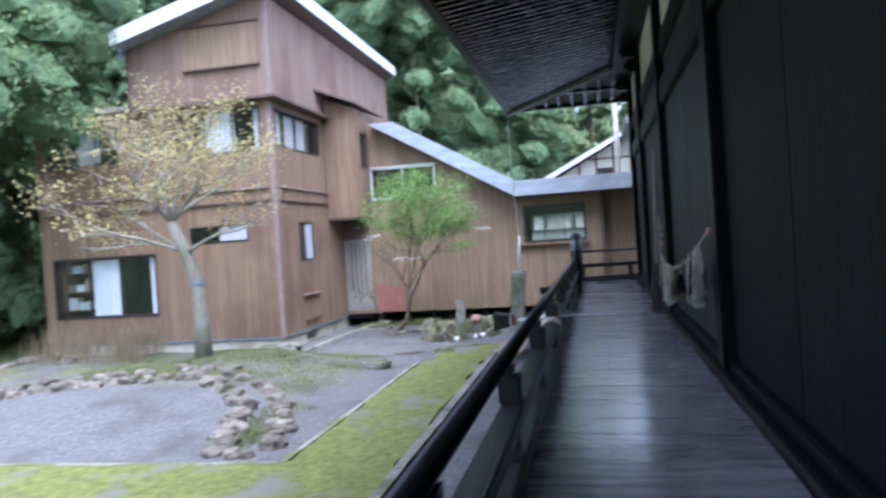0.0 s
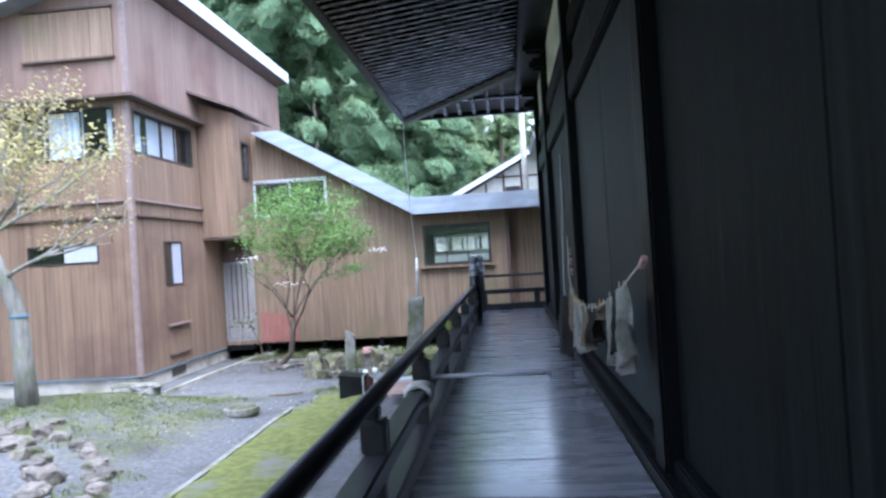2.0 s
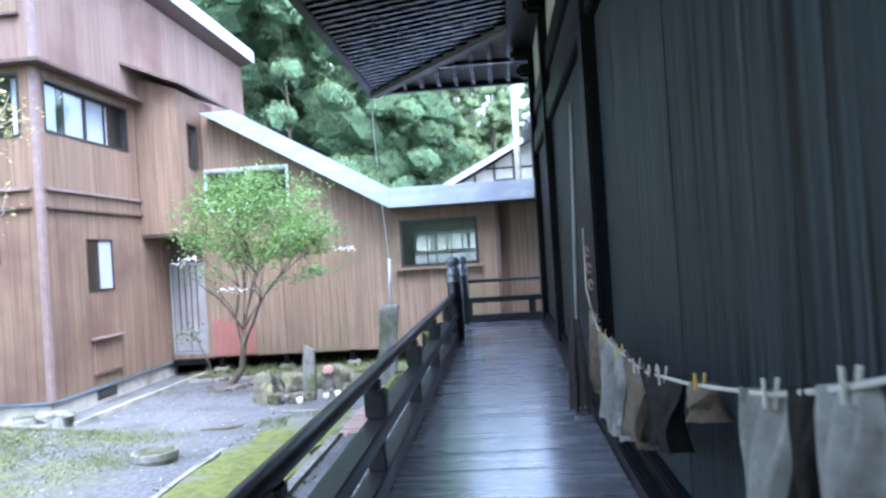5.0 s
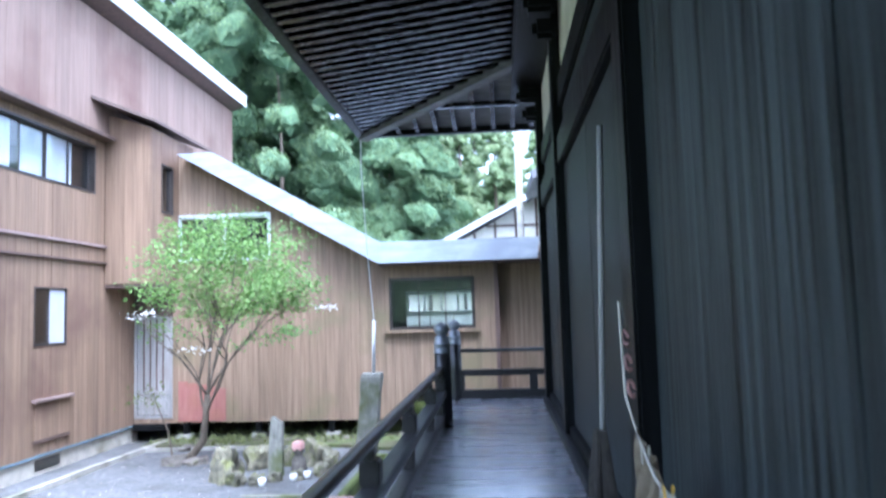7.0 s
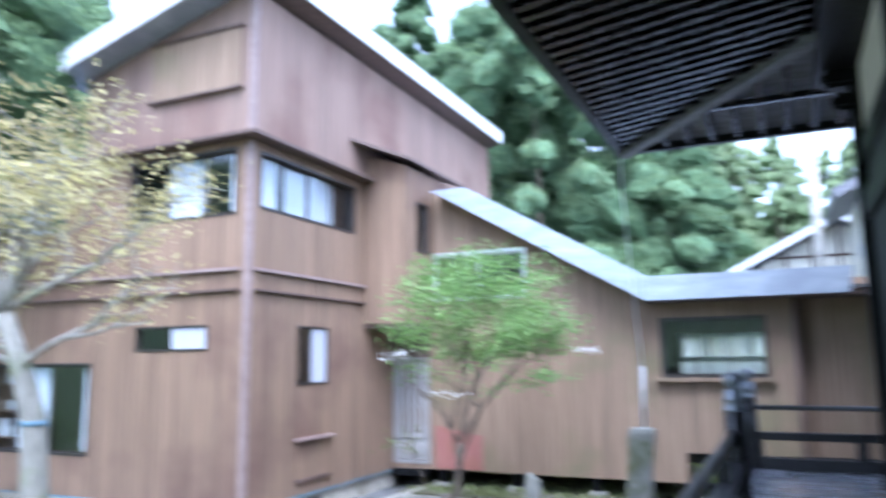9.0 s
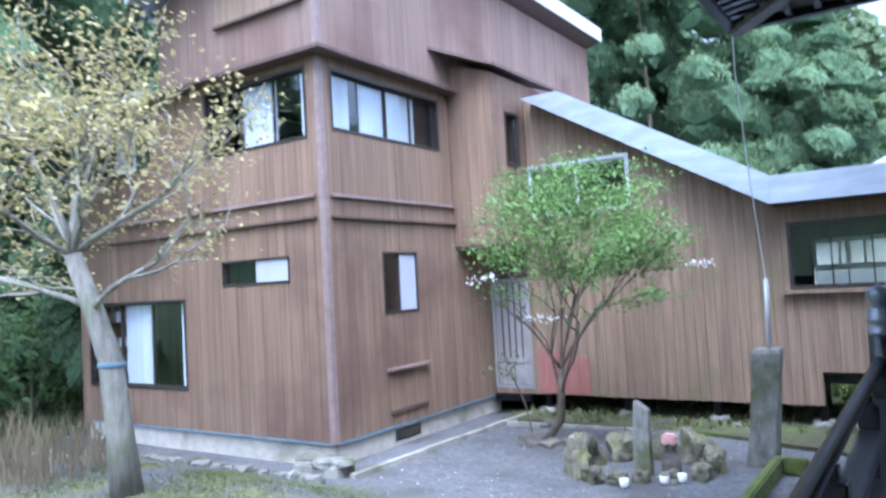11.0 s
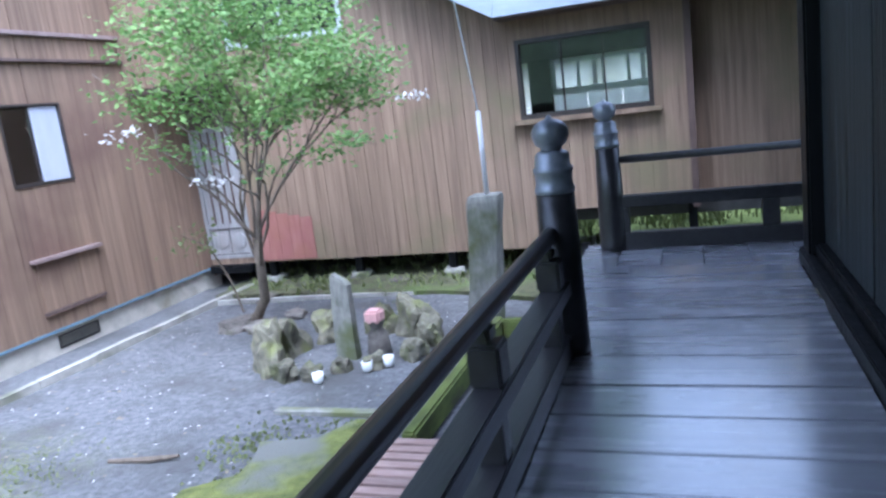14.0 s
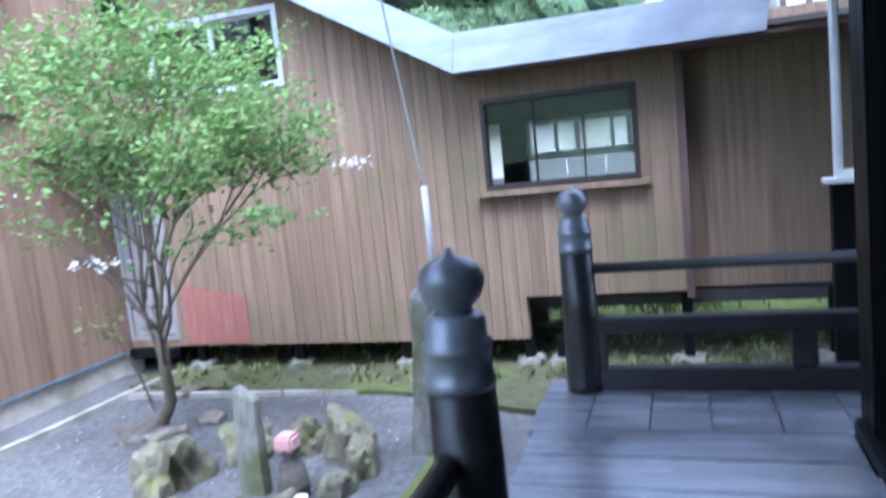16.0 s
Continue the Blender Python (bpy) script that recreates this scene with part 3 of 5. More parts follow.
setting("wall_house_inner", box(HX - 0.14, HX - 0.003, HB, HBACK - 0.15, 0.3, 6.55), M_SIDING, "plain brown wall behind the wing", "wall")
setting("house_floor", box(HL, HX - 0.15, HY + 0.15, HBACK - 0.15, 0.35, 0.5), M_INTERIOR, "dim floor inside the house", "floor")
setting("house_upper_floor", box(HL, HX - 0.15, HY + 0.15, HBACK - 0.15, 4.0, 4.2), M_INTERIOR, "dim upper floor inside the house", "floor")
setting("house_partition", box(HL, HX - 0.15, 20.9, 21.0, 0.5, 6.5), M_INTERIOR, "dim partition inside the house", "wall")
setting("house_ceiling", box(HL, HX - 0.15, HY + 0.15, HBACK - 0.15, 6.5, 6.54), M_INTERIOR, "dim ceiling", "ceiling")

# roof of the house: thin pale metal with a deep fascia
RX0, RX1, RY0, RY1 = -11.85, -7.27, 16.3, 27.75
roof = setting("house_roof", prism([(RX0, RY0, roof_z(RX0)), (RX1, RY0, roof_z(RX1)), (RX1, RY0, roof_z(RX1) + 0.3), (RX0, RY0, roof_z(RX0) + 0.3)], (0, RY1 - RY0, 0)), M_ROOFMETAL,
               "single-pitch roof of pale sheet metal", "roof")
part("fascia", box(RX1, RX1 + 0.03, RY0 - 0.03, RY1 + 0.03, EAVE - 0.03, EAVE + 0.33), M_FASCIA, roof)
part("fascia", prism([(RX0, RY0 - 0.03, roof_z(RX0) - 0.03), (RX1, RY0 - 0.03, roof_z(RX1) - 0.03), (RX1, RY0 - 0.03, roof_z(RX1) + 0.33), (RX0, RY0 - 0.03, roof_z(RX0) + 0.33)], (0, 0.028, 0)),
     M_FASCIA, roof)
part("soffit", prism([(HX - 0.3, RY0, roof_z(HX - 0.3) - 0.025), (RX1 - 0.01, RY0, EAVE - 0.025), (RX1 - 0.01, RY0, EAVE - 0.004), (HX - 0.3, RY0, roof_z(HX - 0.3) - 0.004)], (0, RY1 - RY0, 0)), M_TRIM, roof)

setting("wall_upper_end", prism([(-11.64, HY + 0.05, 6.46), (-11.64, HBACK - 0.15, 6.46), (-11.64, HBACK - 0.15, roof_z(-11.64)), (-11.64, HY + 0.05, roof_z(-11.64))], (0.14, 0, 0)), M_SIDING_UP, "plain end wall of the upper storey", "wall")
setting("side_roof", box(HL - 0.3, -11.65, HY - 0.3, HBACK, 6.46, 6.56), M_ROOFMETAL, "low flat roof beside the upper storey", "roof")

# trims of the house
setting("corner_trim", box(HX - 0.07, HX + 0.045, HY - 0.045, HY + 0.07, 0.45, 6.38, 0.01), M_TRIM_PALE, "faded lilac-brown corner board", "trim")
setting("upper_corner_trim", box(HX + 0.02, HX + 0.13, HY - 0.13, HY - 0.02, 6.5, EAVE - 0.25, 0.01), M_TRIM_PALE, "faded lilac-brown corner board", "trim")
for z in (4.2, 3.87):
    # the lower, darker strip draws the shadow line under the board ends
    m, h = (M_TRIM_PALE, 0.06) if z > 4 else (M_TRIM, 0.045)
    setting("band", box(HX + 0.027, HX + 0.09, HY + 0.12, 20.85, z, z + h, 0.01), m, "narrow horizontal strip, pale weatherboard above, dark shadow line below", "trim")
    setting("band", box(HL, HX - 0.12, HY - 0.09, HY - 0.027, z, z + h, 0.01), m, "narrow horizontal strip, pale weatherboard above, dark shadow line below", "trim")
setting("overhang_edge", box(HX - 0.02, HX + 0.3, HY - 0.3, 20.5, 6.385, 6.455, 0.01), M_TRIM, "dark projecting hood over the windows", "trim")
setting("overhang_edge_front", box(-11.6, HX - 0.022, HY - 0.3, HY + 0.02, 6.385, 6.455, 0.01), M_TRIM, "dark projecting hood over the windows", "trim")
setting("foundation_side", box(HX - 0.25, HX - 0.03, HY + 0.252, HB + 0.2, -0.2, 0.44), M_FOUNDATION, "stained pale concrete foundation", "foundation")
setting("foundation_front", box(HL, HX - 0.03, HY + 0.03, HY + 0.25, -0.2, 0.44), M_FOUNDATION, "stained pale concrete foundation", "foundation")
setting("flashing_side", box(HX - 0.02, HX + 0.035, HY - 0.035, HB, 0.442, 0.475), M_BLUE, "thin blue metal flashing", "trim")
setting("flashing_front", box(HL, HX + 0.035, HY - 0.035, HY - 0.002, 0.442, 0.475), M_BLUE, "thin blue metal flashing", "trim")
setting("apron", box(HX - 0.03, -7.12, HY - 0.3, HB - 0.2, -0.1, GZ + 0.025), M_GROUND, "narrow concrete apron beside the house", "pavement")
for vent_y in (18.5,):
    vent = thing("foundation_vent", (HX - 0.03, vent_y, 0.2), "dark slotted vent in the concrete foundation", "vent")
    part("frame", frame_rect("y", HX - 0.03, 1, vent_y, vent_y + 0.7, 0.2, 0.38, 0.02, 0.0, 0.012), M_DARKFRAME, vent)
    for i in range(6):
        part("slat", slab_at("y", HX - 0.03, 1, vent_y + 0.02, vent_y + 0.68, 0.224 + 0.026 * i, 0.236 + 0.026 * i, 0.0, 0.01), M_BLACKPLASTIC, vent)

window("window_side_upper", "y", HX, 1, *SIDE_WIN, "row of dark-framed upper windows with pale curtains", 4, curtains=((0.03, 0.2), (0.28, 0.8)), back=-0.06)
window("window_side_small", "y", HX, 1, *SMALL_WIN, "small upright window with one blind half drawn", 2, bar=0.03, sash_bar=0.018, panel=(0.5, 1.0))
window("window_front_upper", "x", HY, -1, *FRONT_UP, "dark-framed upper window with curtains", 3, curtains=((0.3, 0.68), (0.9, 1.0)), back=-0.06)
window("window_front_far", "x", HY, -1, *FRONT_FAR, "dark-framed upper window", 3, curtains=((0.4, 0.7),), back=-0.06)
window("window_front_low", "x", HY, -1, *FRONT_LOW, "wide low window with one pale sliding panel", 3, curtains=((0.36, 0.62), (0.92, 1.0)))
window("window_front_thin", "x", HY, -1, *FRONT_THIN, "thin horizontal window, half blinded", 2, bar=0.03, sash_bar=0.018, panel=(0.5, 1.0))

# boarded shutter under the roof
shutter = thing("shutter", (-8.9, HY - 0.13, 7.25), "pale boarded shutter under the roof slope", "shutter")
for i in range(8):
    a = -9.85 + i * 0.25
    part("board", prism([(a + 0.004, HY - 0.13, 7.3), (a + 0.246, HY - 0.13, 7.3), (a + 0.246, HY - 0.13, 8.3), (a + 0.004, HY - 0.13, 8.3)], (0, -0.03, 0)), M_SIDING_PALE, shutter)
for z in (7.24, 8.32):
    part("rail", box(-9.9, -7.82, HY - 0.2, HY - 0.13, z, z + 0.05, 0.008), M_TRIM, shutter)

# small hatch low in the side wall
hatch = thing("wall_hatch", (HX + 0.03, 18.85, 0.7), "low boarded hatch with a small pale hood", "hatch")
part("hood", box(HX + 0.028, HX + 0.13, 18.28, 19.42, 1.38, 1.43, 0.008), M_TRIM_PALE, hatch)
for i in range(3):
    part("board", box(HX + 0.028, HX + 0.05, 18.36 + 0.33 * i, 18.685 + 0.33 * i, 0.74, 1.37), M_SIDING, hatch)
part("rail", box(HX + 0.028, HX + 0.07, 18.33, 19.37, 0.69, 0.735), M_TRIM, hatch)

# projecting bay with a lean-to roof
BX, BY0, BY1 = -6.74, 20.58, 22.6
plank_wall("wall_bay_front", "x", BY0, -1, (HX + 0.03, BX), 3.47, lambda u: 7.0 - 0.33 * (u - HX), [], M_SIDING, 0.2, "brown boarded bay", thick=0.1)
plank_wall("wall_bay_side", "y", BX, 1, (BY0, BY1), 3.47, lambda u: 6.66, [(21.0, 21.55, 4.95, 6.0)], M_SIDING, 0.2, "brown boarded bay", thick=0.1)
setting("bay_floor", box(HX + 0.03, BX - 0.002, BY0 + 0.002, BY1, 3.4, 3.468), M_TRIM, "dark underside of the bay", "trim")
setting("bay_roof", prism([(HX + 0.12, 19.85, 7.12), (BX + 0.16, 20.42, 6.74), (BX + 0.16, 23.4, 6.74), (HX + 0.12, 23.4, 7.12)], (0, 0, 0.06)), M_TRIM, "thin dark lean-to roof over the bay", "roof")
window("window_bay", "y", BX, 1, 21.0, 21.55, 4.95, 6.0, "narrow upright dark window", 1)

# ---- wing ----
VX, VZ = -2.24, 3.78          # where the falling rake meets the level eave
WX1 = 0.18


def rake(x):
    return VZ + (VX - x) * 0.58


DOOR_H, BIG_WIN, COR_WIN = (-7.7, -6.86, 0.6, 2.8), (-6.78, -4.66, 3.96, 5.0), (-2.09, -0.26, 2.36, 3.46)
plank_wall("wall_wing", "x", HB, -1, (HX, WX1), 0.5, lambda u: max(VZ + 0.1, rake(u)), [DOOR_H, BIG_WIN, COR_WIN, (-1.72, WX1 + 0.01, 0.4, 1.03)], M_SIDING_PALE, 0.185, "brown cedar boards, paler and greener towards the foot")
plank_wall("wall_wing_recess", "x", HB + 0.35, -1, (WX1, 3.6), 1.0, lambda u: VZ + 0.3, [], M_SIDING_PALE, 0.26, "shaded recessed board wall", lap=0.012)
setting("wing_corner_trim", box(WX1 - 0.02, WX1 + 0.07, HB - 0.06, HB + 0.32, 0.95, VZ + 0.2, 0.008), M_TRIM, "dark brown corner post", "trim")
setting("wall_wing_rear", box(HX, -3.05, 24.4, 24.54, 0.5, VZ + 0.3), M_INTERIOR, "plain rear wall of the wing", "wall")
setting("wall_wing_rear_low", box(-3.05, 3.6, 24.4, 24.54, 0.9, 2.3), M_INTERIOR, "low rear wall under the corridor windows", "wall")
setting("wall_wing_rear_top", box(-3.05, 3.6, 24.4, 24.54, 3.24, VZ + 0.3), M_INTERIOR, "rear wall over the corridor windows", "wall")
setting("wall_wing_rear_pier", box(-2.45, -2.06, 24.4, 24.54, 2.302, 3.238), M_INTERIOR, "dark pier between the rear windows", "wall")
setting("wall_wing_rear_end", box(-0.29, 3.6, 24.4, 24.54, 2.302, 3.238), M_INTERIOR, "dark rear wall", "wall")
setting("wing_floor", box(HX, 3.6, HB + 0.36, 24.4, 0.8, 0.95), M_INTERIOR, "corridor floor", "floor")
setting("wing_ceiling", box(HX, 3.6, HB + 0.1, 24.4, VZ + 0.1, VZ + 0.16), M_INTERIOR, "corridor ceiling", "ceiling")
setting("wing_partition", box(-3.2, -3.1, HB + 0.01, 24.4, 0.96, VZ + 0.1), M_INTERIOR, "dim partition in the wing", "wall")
window("window_corridor", "x", HB, -1, *COR_WIN, "wide dark-framed corridor window with a deep sill", 3, sill=True, bar=0.055, sash_bar=0.016)
window("window_corridor_rear", "x", 24.4, -1, -2.05, -0.3, 2.67, 3.23, "row of rear windows seen through the corridor", 4, M_ALU, bar=0.04)
frost = setting("window_corridor_frosted", box(-2.05, -0.3, 24.44, 24.5, 2.62, 2.668), M_ALU, "frosted lower lights of the rear corridor windows", "window")
for i in range(3):
    part("pane", box(-2.04 + 0.585 * i, -1.48 + 0.585 * i, 24.46, 24.47, 2.32, 2.615), M_FROST, frost).visible_shadow = False
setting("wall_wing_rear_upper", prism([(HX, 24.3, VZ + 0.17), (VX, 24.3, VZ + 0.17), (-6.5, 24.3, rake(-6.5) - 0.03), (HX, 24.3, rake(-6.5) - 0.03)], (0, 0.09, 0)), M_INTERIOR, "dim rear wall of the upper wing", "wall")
window("window_big", "x", HB, -1, *BIG_WIN, "large aluminium window in the upper wing", 2, M_ALU, bar=0.07)
wing_roof = setting("wing_roof", prism([(-6.55, 21.35, rake(-6.55) - 0.02), (VX, 21.35, VZ - 0.02), (VX + 0.06, 21.35, VZ + 0.42), (-5.78, 21.35, rake(-6.5) + 0.02)], (0, 5.6, 0)), M_ROOFMETAL,
                    "falling roof of pale sheet metal", "roof")
cor_roof = setting("corridor_roof", prism([(VX + 0.004, 21.35, VZ - 0.02), (VX + 0.064, 21.35, VZ + 0.42), (VX + 0.064, 24.8, VZ + 0.62), (VX + 0.004, 24.8, VZ + 0.18)], (3.3, 0, 0)), M_ROOFMETAL,
                   "level corridor eave of pale sheet metal", "roof")
part("soffit", box(VX, 3.6, 21.4, 24.7, VZ - 0.05, VZ - 0.022), M_TRIM, cor_roof)
setting("bay_under_wall", box(HX + 0.03, -6.86, HB - 0.05, HB - 0.026, 2.8, 3.4), M_TRIM, "dark board over the door", "trim")

# old door beneath the bay
door = thing("entrance_door", (-7.29, HB, 0.6), "silvered wooden door with carved lower panels, closed", "door")
part("frame", frame_rect("x", HB, -1, -7.72, -6.86, 0.6, 2.8, 0.06, -0.1, 0.04), M_DOOR, door)
for i in range(5):
    a = -7.65 + i * 0.144
    part("board", box(a + 0.003, a + 0.141, HB - 0.01, HB + 0.03, 1.2, 2.74), M_DOOR, door)
for i in range(4):
    part("batten", box(-7.52 + i * 0.144, -7.49 + i * 0.144, HB - 0.028, HB - 0.012, 1.2, 2.74), M_TRIM, door)
part("rail", box(-7.66, -6.92, HB - 0.03, HB + 0.03, 1.12, 1.198), M_DOOR, door)
for i in range(2):
    a = -7.65 + i * 0.365
    p = part("panel", box(a + 0.01, a + 0.35, HB - 0.005, HB + 0.02, 0.68, 1.11), M_DOOR, door)
    part("carving", tube([(a + 0.18, HB - 0.004, 0.89), (a + 0.18, HB - 0.02, 0.89), (a + 0.18, HB - 0.026, 0.89)], [0.14, 0.13, 0.07], 14), M_DOOR, p)
# no step here: a black block stands in for the dark void
setting("door_step", box(-7.7, -6.9, 21.72, HB - 0.03, 0.36, 0.5, 0.02), M_DARKWOOD, "dark block standing in for the shaded gap under the door", "step")
red = thing("red_board", (-6.3, HB - 0.03, 0.52), "faded red painted boards on the wing", "board")
for i in range(5):
    part("plank", box(-6.72 + 0.21 * i, -6.514 + 0.21 * i, HB - 0.046, HB - 0.028, 0.53, 1.38 - 0.04 * i), M_RED, red)

# stilts under the wing
for x in (-6.6, -5.0, -3.4, -1.75, -1.35, 0.15, 1.7):
    st = tagged(part("stilt", box(x - 0.06, x + 0.06, HB + 0.05, HB + 0.17, 0.16, 0.5 if x < 0 else 1.0, 0.01), M_DARKWOOD), "short dark timber post under the wing", "post", "wing stilts")
    tagged(part("base_stone", rock((x, HB + 0.11, GZ + 0.05), (0.17, 0.17, 0.1)), M_STONE_GREY, None, smooth=True), "flat stone under a timber post", "stone", "base stones")
setting("wall_underfloor", box(HX, -1.9, 24.2, 24.35, 0, 0.5), M_CONCRETE, "dark wall under the wing", "wall")


# ---- hall: wall, eaves, veranda ----
HALL_Y0, HALL_Y1 = -7.0, 16.62
setting("wall_hall", box(HALL + 0.03, HALL + 0.25, HALL_Y0, HALL_Y1, 0.0, 6.3), M_DARKWOOD, "dark timber wall of the old hall", "wall")
setting("wall_hall_end", box(HALL + 0.25, 12, HALL_Y1 - 0.2, HALL_Y1, 0.0, 6.3), M_DARKWOOD, "dark timber end wall of the old hall", "wall")
setting("wall_hall_far", box(12.002, 12.2, HALL_Y0, HALL_Y1, 0.0, 6.3), M_DARKWOOD, "dark timber wall of the old hall", "wall")
setting("wall_hall_rear", box(HALL + 0.25, 12, HALL_Y0, HALL_Y0 + 0.2, 0.0, 6.3), M_DARKWOOD, "dark timber wall of the old hall", "wall")
POSTS = (-2.0, 1.9, 5.72, 9.68, 13.6, 16.5)
for y in POSTS:
    setting("hall_post", box(HALL - 0.1, HALL + 0.14, y - 0.13, y + 0.13, DECK, 6.0, 0.015), M_DARKWOOD, "square black timber post of the hall", "post")
for a, b in zip(POSTS, POSTS[1:]):
    n = 4
    for i in range(n):
        u = a + 0.13 + (b - a - 0.26) * i / n
        v = a + 0.13 + (b - a - 0.26) * (i + 1) / n
        if i % 2 == 0:
            # bays near the start take the boards with shade put into the colour
            d = tagged(part("plank_door", box(HALL - 0.01, HALL + 0.028, u + 0.004, v + (b - a - 0.26) / n - 0.004, DECK + 0.17, 4.12, 0.004), M_PANEL if v > 5.0 else M_PANEL_SHADED), "tall weathered black plank door, shut" if v > 5.0 else "tall plank door with near-bay shade in its colour, shut", "door", "hall doors")
    setting("plaster_panel", box(HALL, HALL + 0.028, a + 0.132, b - 0.132, 5.02, 5.8), M_PLASTER, "aged white plaster panel over the beam", "wall")
setting("sill_beam", box(HALL - 0.06, HALL + 0.03, HALL_Y0, HALL_Y1, DECK + 0.002, DECK + 0.16, 0.012), M_DARKWOOD, "black sill beam along the hall", "beam")
setting("sill_step", box(HALL - 0.13, HALL - 0.062, HALL_Y0, HALL_Y1, DECK + 0.002, DECK + 0.09, 0.01), M_DARKWOOD, "black sill step along the hall", "beam")
setting("lintel_beam", box(HALL - 0.07, HALL + 0.03, HALL_Y0, HALL_Y1, 4.13, 4.42, 0.015), M_DARKWOOD, "black lintel beam along the hall", "beam")
setting("upper_beam", box(HALL - 0.04, HALL + 0.03, HALL_Y0, HALL_Y1, 4.72, 5.0, 0.015), M_DARKWOOD, "black tie beam along the hall", "beam")
setting("between_beams", box(HALL, HALL + 0.028, HALL_Y0, HALL_Y1, 4.42, 4.72), M_PANEL, "dark board between the beams", "wall")
setting("plate_beam", box(HALL - 0.42, HALL + 0.2, HALL_Y0, HALL_Y1 + 0.3, 5.8, 6.06, 0.02), M_DARKWOOD, "heavy black wall plate under the eaves", "beam")
for y in (13.3, 16.45):
    for z, r in ((5.35, 0.16), (5.6, 0.24)):
        setting("bracket", box(HALL - 0.12 - r, HALL - 0.04, y - r * 0.6, y + r * 0.6, z, z + 0.2, 0.05), M_DARKWOOD, "black bracket block under the eaves", "bracket")

EX, EY, EZ, EI = -1.9, 18.12, 5.74, 6.1     # outer eave line, far eave line, its height, height at the wall


def soffit_z(x):
    return EZ + (EI - EZ) * (x - EX) / (HALL - EX)


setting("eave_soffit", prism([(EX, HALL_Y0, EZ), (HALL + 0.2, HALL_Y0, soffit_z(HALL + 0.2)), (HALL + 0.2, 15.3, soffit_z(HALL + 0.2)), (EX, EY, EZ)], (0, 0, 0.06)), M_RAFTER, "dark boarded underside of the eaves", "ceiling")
setting("eave_soffit_end", prism([(EX, EY + 0.002, EZ), (HALL + 0.2, 15.302, soffit_z(HALL + 0.2)), (12, 15.302, soffit_z(HALL + 0.2)), (12, EY + 0.002, EZ)], (0, 0, 0.06)), M_SOFFIT, "grey boarded underside of the end eaves", "ceiling")
eave = thing("eave_rafters", (EX, HALL_Y0, EZ), "close row of slim black rafters under the eaves", "rafters", "", "structure")
y = HALL_Y0 + 0.1
while y < EY - 0.1:
    x1 = min(HALL - 0.05, EX + (EY - y) * 1.01 - 0.05)
    if x1 > EX + 0.15:
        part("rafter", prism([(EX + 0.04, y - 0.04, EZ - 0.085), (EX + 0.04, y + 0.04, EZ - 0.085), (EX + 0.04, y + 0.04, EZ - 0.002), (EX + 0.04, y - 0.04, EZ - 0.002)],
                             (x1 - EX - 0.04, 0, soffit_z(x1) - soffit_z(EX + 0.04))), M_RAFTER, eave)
    y += 0.21
end_rafters = thing("end_eave_rafters", (EX, EY, EZ), "row of black battens under the end eaves", "rafters", "", "structure")
x = EX + 0.3
while x < 6:
    yi = max(15.6, EY - (x - EX) * 0.99 + 0.03)
    part("rafter", prism([(x - 0.035, EY - 0.03, EZ - 0.08), (x + 0.035, EY - 0.03, EZ - 0.08), (x + 0.035, EY - 0.03, EZ - 0.002), (x - 0.035, EY - 0.03, EZ - 0.002)],
                         (0, yi - EY + 0.03, (EI - EZ) * (EY - yi) / (EY - 15.3))), M_RAFTER, end_rafters)
    x += 0.31
part("batten", box(EX + 1.1, 6, 17.05, 17.12, soffit_z(EX + 1.05) - 0.1, soffit_z(EX + 1.05) - 0.02), M_RAFTER, end_rafters)
setting("hip_rafter", prism([(EX - 0.06, EY - 0.06, EZ - 0.16), (EX + 0.06, EY + 0.06, EZ - 0.16), (EX + 0.06, EY + 0.06, EZ - 0.002), (EX - 0.06, EY - 0.06, EZ - 0.002)], (2.5, -2.5, 0.3)), M_SOFFIT, "grey hip rafter at the corner of the eaves", "rafter")
setting("eave_edge", box(EX - 0.1, EX + 0.035, HALL_Y0, EY + 0.1, EZ - 0.1, EZ + 0.16, 0.01), M_DARKWOOD, "black eave edge board", "trim")
setting("eave_edge_end", box(EX + 0.037, 12, EY - 0.025, EY + 0.1, EZ - 0.1, EZ + 0.16, 0.01), M_DARKWOOD, "black eave edge board", "trim")
hall_roof = setting("hall_roof", prism([(EX - 0.12, HALL_Y0, EZ + 0.17), (5.5, HALL_Y0, EZ + 4.4), (12, HALL_Y0, EZ + 4.4), (12, HALL_Y0, EZ + 0.6), (0, HALL_Y0, EZ + 0.6)], (0, EY - HALL_Y0 + 0.1, 0)), M_TILE, "broad dark roof of the hall", "roof")

# veranda
deck = setting("veranda_frame", box(RAIL - 0.12, HALL - 0.13, HALL_Y0, 17.42, DECK - 0.2, DECK - 0.042), M_DARKWOOD, "dark timber frame under the veranda", "floor")
y, i = HALL_Y0, 0
while y < 16.62:
    w = random.uniform(0.27, 0.36)
    y2 = min(y + w, 16.62)
    lift = random.uniform(-0.002, 0.003)
    part("floor_board", box(RAIL - 0.16, HALL - 0.132, y + 0.003, y2 - 0.003, DECK - 0.04, DECK + lift, 0.004), M_FLOOR, deck)
    y = y2
x = RAIL - 0.2
while x < 5.9:
    w = random.uniform(0.28, 0.36)
    part("floor_board", box(x + 0.003, x + w - 0.003, 16.625, 17.44, DECK - 0.04, DECK + random.uniform(-0.002, 0.003), 0.004), M_FLOOR, deck)
    x += w
setting("veranda_frame_end", box(HALL - 0.13, 6, 16.63, 17.42, DECK - 0.2, DECK - 0.042), M_DARKWOOD, "dark timber frame under the veranda end", "floor")
